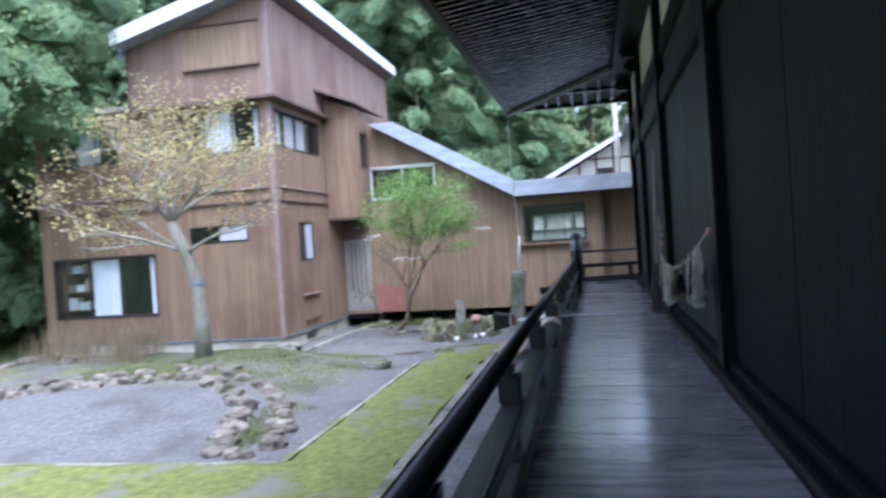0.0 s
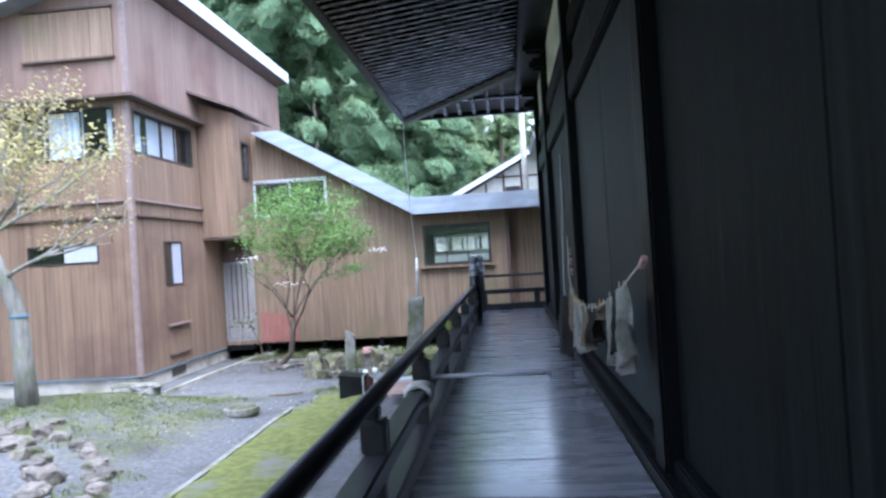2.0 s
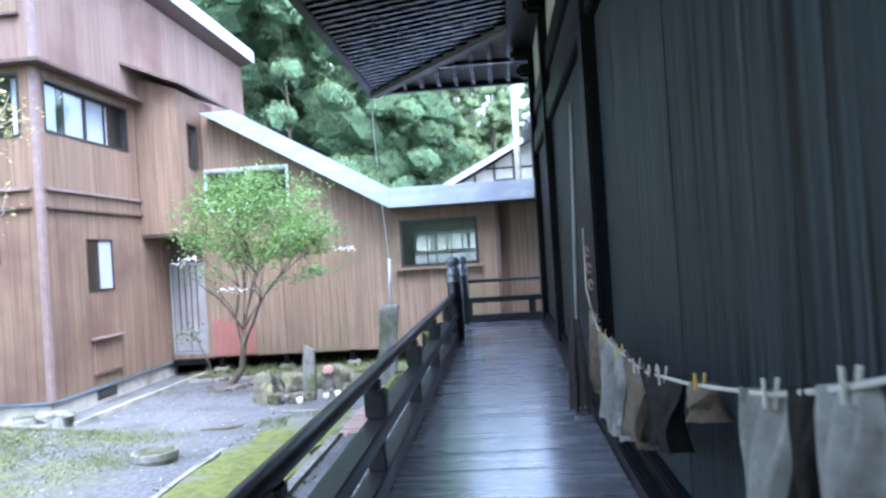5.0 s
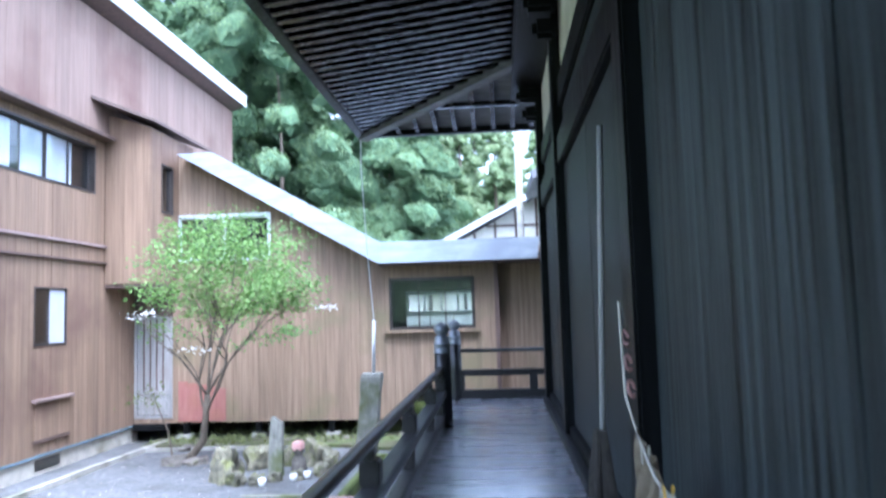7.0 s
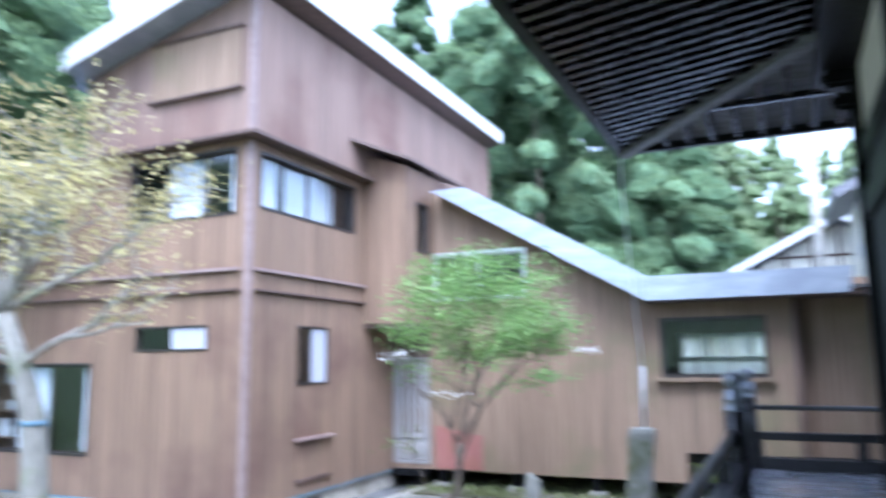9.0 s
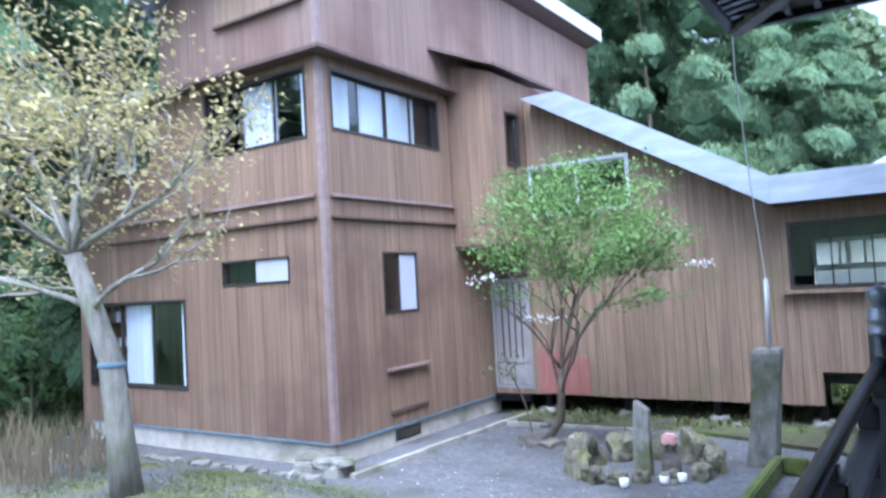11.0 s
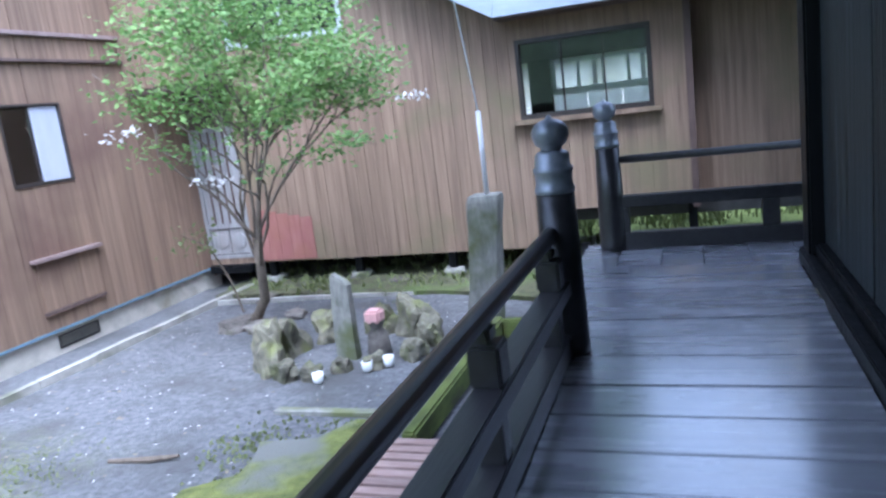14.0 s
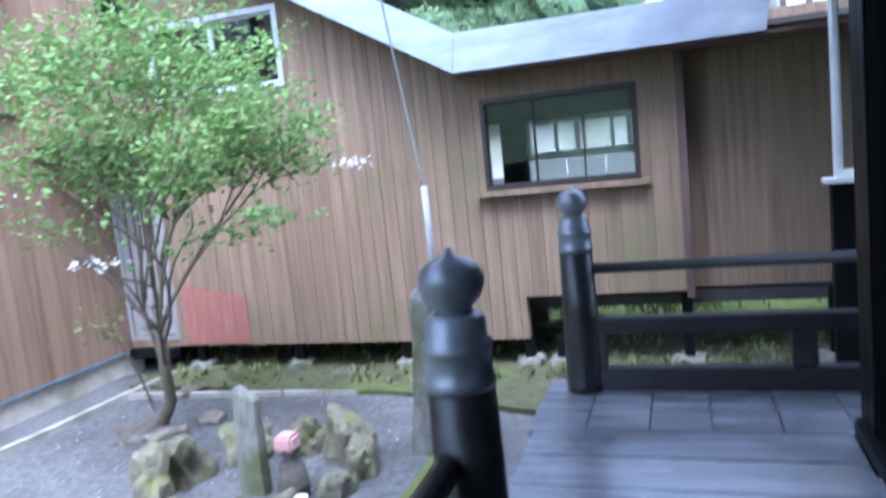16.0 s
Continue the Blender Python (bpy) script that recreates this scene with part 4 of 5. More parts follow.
for y in (-5, -2, 1.9, 5.7, 9.5, 13.35, 17.0):
    tagged(part("veranda_post", box(RAIL - 0.1, RAIL + 0.06, y - 0.08, y + 0.08, GZ - 0.05, DECK - 0.2, 0.01), M_DARKWOOD), "dark post carrying the veranda", "post", "veranda posts")
setting("veranda_skirt", box(0.6, 0.7, HALL_Y0, 17.3, 0, DECK - 0.21), M_DARKWOOD, "dark boarding under the veranda", "wall")


def newel(x, y):
    t = thing("newel_post", (x, y, DECK), "round black newel post with an onion-shaped metal cap", "newel post", "newel posts")
    part("post", lathe(x, y, [(0.105, DECK), (0.107, DECK + 0.05), (0.1, DECK + 0.4), (0.092, DECK + 0.8), (0.086, DECK + 0.802)], 24), M_RAIL, t, smooth=True)
    part("collar", lathe(x, y, [(0.095, DECK + 0.803), (0.097, DECK + 0.83), (0.09, DECK + 0.835), (0.09, DECK + 0.9), (0.096, DECK + 0.905), (0.096, DECK + 0.925), (0.085, DECK + 0.93), (0.082, DECK + 0.985),
                                (0.07, DECK + 1.0), (0.055, DECK + 1.005)], 24), M_CAP, t, "blackened metal collar", True)
    part("finial", lathe(x, y, [(0.05, DECK + 1.006), (0.05, DECK + 1.02), (0.075, DECK + 1.04), (0.088, DECK + 1.075), (0.087, DECK + 1.1), (0.075, DECK + 1.128), (0.048, DECK + 1.146), (0.016, DECK + 1.156), (0.007, DECK + 1.175)], 24),
         M_CAP, t, "onion-shaped metal finial", True)


M_CAP = surface("blackened_bronze", (0.16, 0.17, 0.19), (0.3, 0.315, 0.35), 0.34, (10, 10, 10), bump=0.1, metal=0.35)
newel(RAIL + 0.025, 14.93)
newel(RAIL + 0.03, 17.25)
rail = thing("balustrade", (RAIL, 0, DECK), "black wooden balustrade along the veranda, worn shiny on top", "balustrade")
part("top_rail", tube([(RAIL, -1.5, DECK + 0.615), (RAIL, 14.9, DECK + 0.615)], 0.038, 14), M_RAIL, rail, smooth=True)
part("middle_rail", box(RAIL - 0.04, RAIL + 0.075, -1.5, 14.92, DECK + 0.31, DECK + 0.39, 0.008), M_RAIL, rail)
part("base_rail", box(RAIL - 0.055, RAIL + 0.055, -1.5, 14.92, DECK + 0.003, DECK + 0.12, 0.008), M_RAIL, rail)
BAL = [14.68] + [13.57 - 1.7 * k for k in range(9)]
for y in BAL:
    part("baluster", box(RAIL - 0.045, RAIL + 0.045, y - 0.045, y + 0.045, DECK + 0.12, DECK + 0.31, 0.006), M_RAIL, rail)
    part("upper_block", box(RAIL - 0.045, RAIL + 0.065, y - 0.06, y + 0.06, DECK + 0.39, DECK + 0.53, 0.01), M_RAIL, rail)
    part("saddle", box(RAIL - 0.035, RAIL + 0.035, y - 0.05, y + 0.05, DECK + 0.53, DECK + 0.59, 0.012), M_RAIL, rail)
rail2 = thing("end_balustrade", (RAIL, 17.25, DECK), "black wooden balustrade across the veranda end", "balustrade")
part("top_rail", tube([(RAIL + 0.08, 17.25, DECK + 0.7), (6, 17.25, DECK + 0.7)], 0.03, 12), M_RAIL, rail2, smooth=True)
part("middle_rail", box(RAIL + 0.08, 6, 17.2, 17.3, DECK + 0.33, DECK + 0.42, 0.008), M_RAIL, rail2)
part("base_rail", box(RAIL + 0.09, 6, 17.2, 17.3, DECK + 0.003, DECK + 0.13, 0.008), M_RAIL, rail2)
for x, w in ((RAIL + 0.13, 0.035), (0.72, 0.06), (2.3, 0.06)):
    part("baluster", box(x - w, x + w, 17.21, 17.29, DECK + 0.13, DECK + 0.33, 0.006), M_RAIL, rail2)
# unseen plain walls behind the walker, added to dim the near doors
setting("wall_behind", box(-0.6, HALL - 0.14, -1.7, -1.58, DECK + 0.004, 5.7), M_DARKWOOD, "unseen dark wall added across the veranda to hold back light", "wall")
setting("wall_behind_side", box(-0.72, -0.602, HALL_Y0, 0.4, 0.0, 5.7), M_DARKWOOD, "unseen dark wall added beside the veranda to hold back light", "wall")

# out-of-view fence, added to close the court and block low southern sky
setting("wall_court_south", box(-15, -0.73, -2.6, -2.4, 0.0, 2.2), M_DARKWOOD, "unseen plain dark fence, added to close the court and cut sky", "wall")

# link corridor beyond the veranda
setting("wall_link", box(1.36, 3.6, 20.0, 20.12, 0.35, 2.28), M_DARKWOOD, "black boarded low wall of the link corridor", "wall")
setting("wall_link_side", box(2.2, 2.28, 20.122, HB + 0.2, 0.9, 2.28), M_DARKWOOD, "black boarded low wall of the link corridor", "wall")
setting("wall_link_upper", box(1.72, 3.6, 20.0, 20.12, 2.3, 4.3), M_DARKWOOD, "dark upper wall of the link corridor", "wall")
setting("link_sill", box(1.3, 1.75, 19.92, 20.14, 2.282, 2.33, 0.008), M_POLE, "white painted sill", "trim")
window("window_link", "x", 20.02, -1, 1.4, 1.68, 2.332, 4.3, "tall narrow window with a white frame", 1, M_POLE, bar=0.035)
setting("link_roof", box(1.25, 3.8, 19.7, 21.3, 4.31, 4.5), M_ROOFMETAL, "flat pale metal roof of the link corridor", "roof")

# ---- white gabled storehouse beyond the wing ----
GY = 31.0
store = thing("storehouse", (1.5, GY, 0), "white plastered storehouse with dark timbers and a grey gable roof", "house")
part("wall", prism([(-1.9, GY, 0), (5.1, GY, 0), (5.1, GY, 4.6), (1.6, GY, 6.45), (-1.9, GY, 4.6)], (0, 5, 0)), M_PLASTER, store)
for sgn, nm in ((-1, "roof_half"), (1, "roof_half")):
    cx = 1.6
    part(nm, prism([(cx, GY - 0.7, 6.5), (cx + sgn * 4.1, GY - 0.7, 4.42), (cx + sgn * 4.1, GY - 0.7, 4.6), (cx, GY - 0.7, 6.7)], (0, 6.4, 0)), M_SOFFIT, store)
    part("bargeboard", prism([(cx, GY - 0.74, 6.46), (cx + sgn * 4.14, GY - 0.74, 4.36), (cx + sgn * 4.14, GY - 0.74, 4.56), (cx, GY - 0.74, 6.66)], (0, 0.035, 0)), M_ALU, store)
for x in (-1.2, -0.5, 0.2, 0.9, 1.6, 2.3, 3.0, 3.7):
    part("timber", box(x - 0.04, x + 0.04, GY - 0.03, GY - 0.002, 3.0, 6.42 - abs(x - 1.6) * 0.53), M_TRIM, store)
for z in (4.72, 5.5):
    hw = (6.4 - z) / 0.53
    part("timber", box(1.6 - hw, 1.6 + hw, GY - 0.045, GY - 0.032, z, z + 0.07), M_TRIM, store)
part("window", box(0.25, 0.85, GY - 0.02, GY - 0.004, 4.82, 5.15), M_DARKFRAME, store)
upper_eave = thing("neighbour_roof", (3.2, 26.5, 4), "dark timber gable end of a neighbouring roof", "house")
part("wall", box(1.75, 6, 26.0, 29, 4.0, 6.2), M_PLASTER, upper_eave)
part("roof", prism([(1.25, 25.6, 6.15), (5, 25.6, 8.0), (5, 25.6, 8.2), (1.2, 25.6, 6.35)], (0, 4, 0)), M_SOFFIT, upper_eave)
for x in (1.78, 2.15, 2.55):
    part("timber", box(x, x + 0.09, 25.95, 25.998, 4.0, 6.2), M_TRIM, upper_eave)
setting("neighbour_base", box(1.75, 6, 26.0, 29, 0, 3.998), M_PLASTER, "plain white wall of the neighbouring building", "wall")
pole = thing("utility_pole", (0.95, 27.5, 0), "slim grey utility pole", "pole")
part("pole", tube([(0.95, 27.5, 0.05), (0.95, 27.5, 9.5)], [0.12, 0.09], 12), M_CONCRETE, pole, smooth=True)
part("crossarm", box(0.6, 1.3, 27.44, 27.5, 8.6, 8.68), M_ALU, pole)


shed = thing("outbuilding", (-3.5, 29.5, GZ), "low white-walled outbuilding with grey base boards", "house")
part("wall", box(-8.5, 0.4, 29.5, 30.8, 2.2, 3.55), M_PLASTER, shed)
part("base", box(-8.5, 0.4, 29.47, 30.8, 0.0, 2.198), M_SOFFIT, shed, "grey boarded base")
part("roof", box(-8.8, 0.5, 29.1, 30.2, 3.552, 3.7), M_ROOFMETAL, shed)
for x in (-5.2, -4.1, -3.0, -1.9, -0.8):
    part("post", box(x - 0.05, x + 0.05, 29.43, 29.468, 2.2, 3.55), M_DARKFRAME, shed)


# ---- forest ----
def unit_ball(cuts):
    bm = bmesh.new()
    bmesh.ops.create_icosphere(bm, subdivisions=cuts, radius=1)
    v = np.array([tuple(p.co) for p in bm.verts])
    f = [tuple(p.index for p in q.verts) for q in bm.faces]
    bm.free()
    return v, f


def cedar_mesh(seed, height, radius, clear, dense=8.5, sprays=200, size=0.2, cuts=2):
    """One cedar: drooping plumes of small sprays round ragged inner masses. Returns the masses and the sprays."""
    rng = np.random.default_rng(seed)
    ball, tri = unit_ball(cuts)
    vs, fs, base, mv, mf = [], [], 0, [], []
    n = int(height * dense)
    for i in range(n):
        f = (i + rng.random()) / n
        z = clear + (height - clear) * f
        reach = radius * (1 - f) ** 0.75 * rng.uniform(0.45, 1.1) + 0.1
        a = rng.random() * 2 * math.pi
        out, across, up = np.array([math.cos(a), math.sin(a), 0]), np.array([-math.sin(a), math.cos(a), 0]), np.array([0, 0, 1.0])
        c = out * reach + up * (z - 0.3 * reach)
        r = (0.54 + 0.44 * (1 - f)) * rng.uniform(0.65, 1.3)
        shape = np.array([1.15, 0.8, 0.72]) * r
        ph = rng.random(4) * 6.28
        lump = 1 + 0.25 * np.sin(3.1 * ball[:, 0] + ph[0]) * np.sin(2.7 * ball[:, 1] + ph[1]) + 0.22 * np.sin(7 * ball[:, 0] + ph[2]) * np.sin(6 * ball[:, 1] + 4 * ball[:, 2] + ph[3]) + rng.normal(scale=0.09, size=len(ball))
        core = ball * (0.84 * lump)[:, None] * shape
        core[:, 2] -= 0.35 * r * (core[:, 0] / (1.15 * r) + 0.3) ** 2
        mf += [tuple(j + len(mv) * len(ball) for j in t) for t in tri]
        mv.append(c + core[:, :1] * out + core[:, 1:2] * across + core[:, 2:] * up)
        k = int(sprays * (r / 0.6) ** 2)
        d = rng.normal(size=(k, 3))
        d /= np.linalg.norm(d, axis=1, keepdims=True)
        d[:, 2] = np.where(d[:, 2] < -0.35, -d[:, 2], d[:, 2])
        q = d * shape * rng.uniform(0.7, 1.12, (k, 1))
        q[:, 2] -= 0.35 * r * (q[:, 0] / (1.15 * r) + 0.3) ** 2
        p = c + q[:, :1] * out + q[:, 1:2] * across + q[:, 2:] * up
        away = d[:, :1] * out + d[:, 1:2] * across + d[:, 2:] * up
        v, g = cards(rng, p, away + rng.normal(scale=0.45, size=(k, 3)), size, size * 0.34, droop=1.1)
        vs.append(v)
        fs += [tuple(j + base for j in t) for t in g]
        base += len(v)
    return np.concatenate(mv), mf, np.concatenate(vs), fs


def cedar_crown(t, at, *shape, mass=None, leaf=None):
    mv, mf, v, f = cedar_mesh(*shape)
    leaf_part("crown", mv + np.array(at), mf, mass or M_BOUGH, t)
    tagged(leaf_part("sprays", v + np.array(at), f, leaf or M_CEDAR, t), kind="stuff")


def trunk_bm(height, r):
    pts = [(0.06 * math.sin(z * 0.7), 0.06 * math.cos(z * 0.5), z) for z in np.linspace(-0.5, height, 9)]
    return tube(pts, [r * (1 - 0.95 * i / 8) + 0.01 for i in range(9)], 9)


CEDARS = []
for seed, (h, r, clear) in enumerate(((17.0, 3.4, 0.2), (20.0, 3.7, 0.6), (14.0, 3.1, 0.1))):
    t = thing("cedar", (0, 0, -300), "tall dark green cedar on the forest edge", "tree", "cedar forest")
    ORIGIN[t.name] = Vector((0, 0, 0))
    part("trunk", trunk_bm(0.5 * h, 0.13), M_BARK_DARK, t, smooth=True)
    cedar_crown(t, (0, 0, 0), seed + 11, h, r, clear)
    CEDARS.append(t)
t = thing("hillside_tree", (0, 0, -300), "distant pale green hillside tree, haze put into its colour", "tree", "far hillside trees")
ORIGIN[t.name] = Vector((0, 0, 0))
part("trunk", trunk_bm(13, 0.25), M_BARK_DARK, t, smooth=True)
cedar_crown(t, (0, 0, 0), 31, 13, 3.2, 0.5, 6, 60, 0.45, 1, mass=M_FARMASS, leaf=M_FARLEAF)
CEDARS.append(t)


def plant(src, x, y, s, turn, sink=0.2):
    src.matrix_basis = Matrix.Identity(4)
    copy_thing(src, Matrix.Translation((x, y, ground_height(x, y) - sink)) @ Matrix.Rotation(turn, 4, "Z") @ Matrix.Diagonal((s, s, s, 1)))


rng = random.Random(5)
spots = []
for row, (y0, gap) in enumerate(((32.8, 3.3), (37.0, 3.7), (43.0, 4.4))):
    x = -32.0 + row
    while x < -1.9 + 0.7 * row:
        spots.append((x + rng.uniform(-0.8, 0.8), y0 + rng.uniform(-1.3, 1.3), rng.uniform(0.85, 1.2)))
        x += gap * rng.uniform(0.85, 1.25)
for x, y in ((-17.5, 20), (-19, 24.5), (-18, 28), (-22, 19), (-23, 25), (-20.5, 30), (-26, 22), (-28, 28), (-17.2, 31.5), (-21, 15), (-26, 14), (-31, 18)):
    spots.append((x, y, rng.uniform(0.75, 1.05)))
for x in range(-8, 44, 3):
    spots.append((x + rng.uniform(-1, 1), 72 + rng.uniform(-4, 6), rng.uniform(0.75, 0.95)))
for x in range(-6, 56, 4):
    spots.append((x + rng.uniform(-1.5, 1.5), 86 + rng.uniform(-3, 5), rng.uniform(0.95, 1.1)))
for k, (x, y, s) in enumerate(spots):
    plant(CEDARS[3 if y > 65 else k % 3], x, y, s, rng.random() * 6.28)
for t in CEDARS:
    for o in (*t.children_recursive, t):
        bpy.data.objects.remove(o)

# the big cedar whose boughs hang before the far end of the house
near = thing("overhanging_cedar", (-15.9, 15.4, GZ), "old cedar with boughs hanging before the house", "tree")
part("trunk", tube([(-15.9, 15.4, 0), (-15.8, 15.4, 5), (-15.7, 15.5, 10), (-15.6, 15.5, 15)], [0.4, 0.3, 0.2, 0.04], 12), M_BARK_DARK, near, smooth=True)
cedar_crown(near, (-14.2, 15.2, 6.6), 77, 9.5, 3.0, 0.0, 12, 260, 0.18)


# ---- broadleaf trees ----
def limbs(rng, start, direction, length, r, depth, out, tips, spread=0.55, lift=0.12, split=(2, 3), inside=None):
    """A branching skeleton: appends bars to out and twig ends to tips."""
    p, d, pts, rad = Vector(start), Vector(direction).normalized(), [Vector(start)], [r]
    steps = 4
    for i in range(steps):
        d = (d + Vector((rng.gauss(0, 0.12), rng.gauss(0, 0.12), rng.gauss(0, 0.08) + lift * 0.25))).normalized()
        p = p + d * length / steps
        pts.append(p.copy())
        rad.append(r * (1 - 0.42 * (i + 1) / steps))
    if inside and depth < 3 and not inside(p, 1.15):
        return
    out.append((pts, rad))
    if depth <= 1:
        tips.extend(pts[1:])
    if depth == 0:
        return
    for k in range(rng.randint(*split) + (1 if depth > 2 else 0)):
        at = rng.choice(pts[2:]) if k else pts[-1]
        s = Vector((rng.gauss(0, 1), rng.gauss(0, 1), rng.gauss(0, 0.6)))
        nd = (d + s * spread).normalized()
        limbs(rng, at, nd, length * rng.uniform(0.6, 0.85), r * 0.56, depth - 1, out, tips, spread, lift, split, inside)


def leaves_round(seed, tips, per, scatter, size, flat=0.5):
    r = np.random.default_rng(seed)
    c = np.repeat(np.array([tuple(t) for t in tips]), per, 0)
    c = c + r.normal(size=c.shape) * np.array([scatter, scatter, scatter * flat])
    nrm = r.normal(size=c.shape) * 0.6 + np.array([0, 0, 1.0])
    return cards(r, c, nrm, size, size * 0.6)


def branching(tree, rng, roots, r, depth, material, spread, lift, inside):
    """Grows each main limb as a part of its own; returns the twig places inside the crown."""
    kept = []
    for start, way, ln in roots:
        bars, tips = [], []
        limbs(rng, start, way, ln, r, depth, bars, tips, spread, lift, inside=inside)
        bm = bmesh.new()
        for pts, rad in bars:
            tube(pts, rad, 6, bm)
        part("branch", bm, material, tree, smooth=True)
        kept += [p for p in tips if inside(p, 1.0)]
    return kept


def in_ball(c, rx, ry, rz):
    return lambda p, k: ((p[0] - c[0]) / rx) ** 2 + ((p[1] - c[1]) / ry) ** 2 + ((p[2] - c[2]) / rz) ** 2 < k * k


MX, MY = -8.12, 13.85
MZ = ground_height(MX, MY)
maple = thing("maple_tree", (MX, MY, MZ), "sparse maple with pale trunk and thin yellowing autumn leaves", "tree")
trunk = [(MX, MY, MZ - 0.1), (-8.08, 13.75, 1.3), (-8.05, 13.65, 2.1), (-8.2, 13.55, 2.7), (-8.42, 13.45, 3.35)]
part("trunk", tube(trunk, [0.2, 0.155, 0.14, 0.12, 0.1], 12), M_BARK, maple, smooth=True)
mroots = [(trunk[-1 if w[2] > 0.45 else -2], w[:3], w[3]) for w in ((-0.55, -0.1, 1.0, 1.2), (-0.15, -0.3, 1, 1.3), (0.3, 0.2, 1.0, 1.25), (-1.0, -0.3, 0.35, 1.3), (-0.9, 0.6, 0.3, 1.2), (0.95, -0.2, 0.42, 1.1), (0.7, 0.5, 0.7, 1.15),
          (-0.9, 0.2, 0.75, 1.25), (0.8, -0.5, 0.75, 1.1), (0.1, -0.9, 0.5, 1.0))]
tips = branching(maple, random.Random(8), mroots, 0.042, 3, M_BARK, 0.55, 0.04, in_ball((-8.65, 13.5, 4.6), 2.7, 2.3, 1.9))
leaf_part("crown", *leaves_round(4, tips, 5, 0.22, 0.085, 0.4), M_MAPLE, maple)
part("tie", lathe(-8.05, 13.66, [(0.15, 2.03), (0.156, 2.04), (0.156, 2.08), (0.148, 2.09)], 14), M_BLUE, maple, "faded blue tie round the trunk", True)

tree = thing("young_tree", (-5.3, 19.5, GZ), "small leafy tree with several thin stems, fresh green", "tree")
stem = [(-5.68, 19.72, GZ), (-5.46, 19.62, 0.24), (-5.2, 19.48, 0.52), (-5.1, 19.35, 0.95), (-5.05, 19.3, 1.35)]
part("trunk", tube(stem, [0.085, 0.07, 0.065, 0.06, 0.055], 10), M_BARK_DARK, tree, smooth=True)
CROWN = in_ball((-4.4, 18.95, 3.38), 1.72, 1.6, 1.3)
troots = [(stem[-1] if k % 2 else stem[-2], w[:3], w[3]) for k, w in enumerate(((-0.2, -0.25, 1, 1.3), (0.05, 0.05, 1, 1.5), (0.25, -0.2, 1, 1.6), (0.4, 0.05, 1, 1.5), (0.55, -0.25, 1.0, 1.4), (-0.45, -0.3, 0.9, 1.1), (0.25, -0.5, 0.9, 1.4), (0.5, 0.25, 0.9, 1.4)))]
tips = branching(tree, random.Random(3), troots, 0.026, 3, M_BARK_DARK, 0.5, 0.0, CROWN)
fill = random.Random(44)
while len(tips) < 800:
    q = Vector((-4.42 + 1.75 * fill.uniform(-1, 1), 18.95 + 1.6 * fill.uniform(-1, 1), 3.35 + 1.32 * fill.uniform(-1, 1)))
    if CROWN(q, 0.97) and noise.noise(q * 1.1 + Vector((3, 1, 8))) > -0.02 and (q.z > 2.75 or fill.random() < 0.2):
        tips.append(q)
leaf_part("crown", *leaves_round(9, tips, 13, 0.16, 0.084, 0.4), M_LEAF, tree)
r9 = np.random.default_rng(21)
for c in ((-3.02, 20.0, 2.88), (-5.55, 17.9, 2.82), (-4.9, 18.4, 2.2)):
    p = np.array(c) + r9.normal(size=(34, 3)) * np.array([0.13, 0.1, 0.035])
    tagged(leaf_part("pale_tip", *cards(r9, p, r9.normal(size=p.shape) + np.array([0, 0, 1.5]), 0.08, 0.045), M_PALELEAF, tree, "bleached white leaf tips"), kind="stuff")


def rock_slab(x, y):
    """A narrow upright slab with a slanted broken top."""
    bm = bmesh.new()
    rings = []
    for z, hx, hy, ox, tilt in ((GZ - 0.1, 0.115, 0.07, 0, 0), (GZ + 0.3, 0.11, 0.065, 0.005, 0), (GZ + 0.65, 0.105, 0.06, 0.01, 0), (GZ + 0.9, 0.095, 0.055, 0.02, 0.05), (GZ + 0.93, 0.075, 0.045, 0.02, 0.05)):
        rings.append([bm.verts.new((x + ox + a * hx + 0.012 * noise.noise((a * 3, b * 3, z * 4)), y + b * hy + 0.012 * noise.noise((b * 3, z * 4, a)), z - tilt * a)) for a, b in ((-1, -1), (0, -1.1), (1, -1), (1.05, 0), (1, 1), (0, 1.1), (-1, 1), (-1.05, 0))])
    for r, s in zip(rings, rings[1:]):
        for k in range(8):
            bm.faces.new((r[k], r[(k + 1) % 8], s[(k + 1) % 8], s[k]))
    bm.faces.new(rings[0][::-1]), bm.faces.new(rings[-1])
    return bm


# ---- stones, weeds and small things of the court ----
def stone(x, y, size, z=None, material=None, label="worn grey-brown fieldstone in the court", group="border stones", **kw):
    s = size if isinstance(size, tuple) else (size * random.uniform(0.8, 1.3), size * random.uniform(0.8, 1.2), size * random.uniform(0.55, 0.9))
    ob = part("stone", rock((x, y, ground_height(x, y) + s[2] * 0.3 if z is None else z), s, turn=random.random() * 3, **kw), material or M_STONE)
    return tagged(ob, label, "stone", group)


def along(points, gap, size, jitter=0.1, **kw):
    for a, b in zip(points, points[1:]):
        a, b = Vector(a), Vector(b)
        n = max(1, int((b - a).length / gap))
        for i in range(n):
            p = a.lerp(b, (i + random.random() * 0.5) / n)
            stone(p.x + random.gauss(0, jitter), p.y + random.gauss(0, jitter), size * random.uniform(0.75, 1.35), **kw)


along([(-11.0, 9.0), (-10.0, 9.8), (-8.8, 10.8), (-7.7, 11.3), (-6.7, 11.3), (-5.9, 10.7)], 0.2, 0.12, 0.08)
along([(-10.6, 10.4), (-9.4, 11.2), (-8.0, 11.9), (-6.7, 12.0), (-5.9, 11.5)], 0.24, 0.11, 0.12)
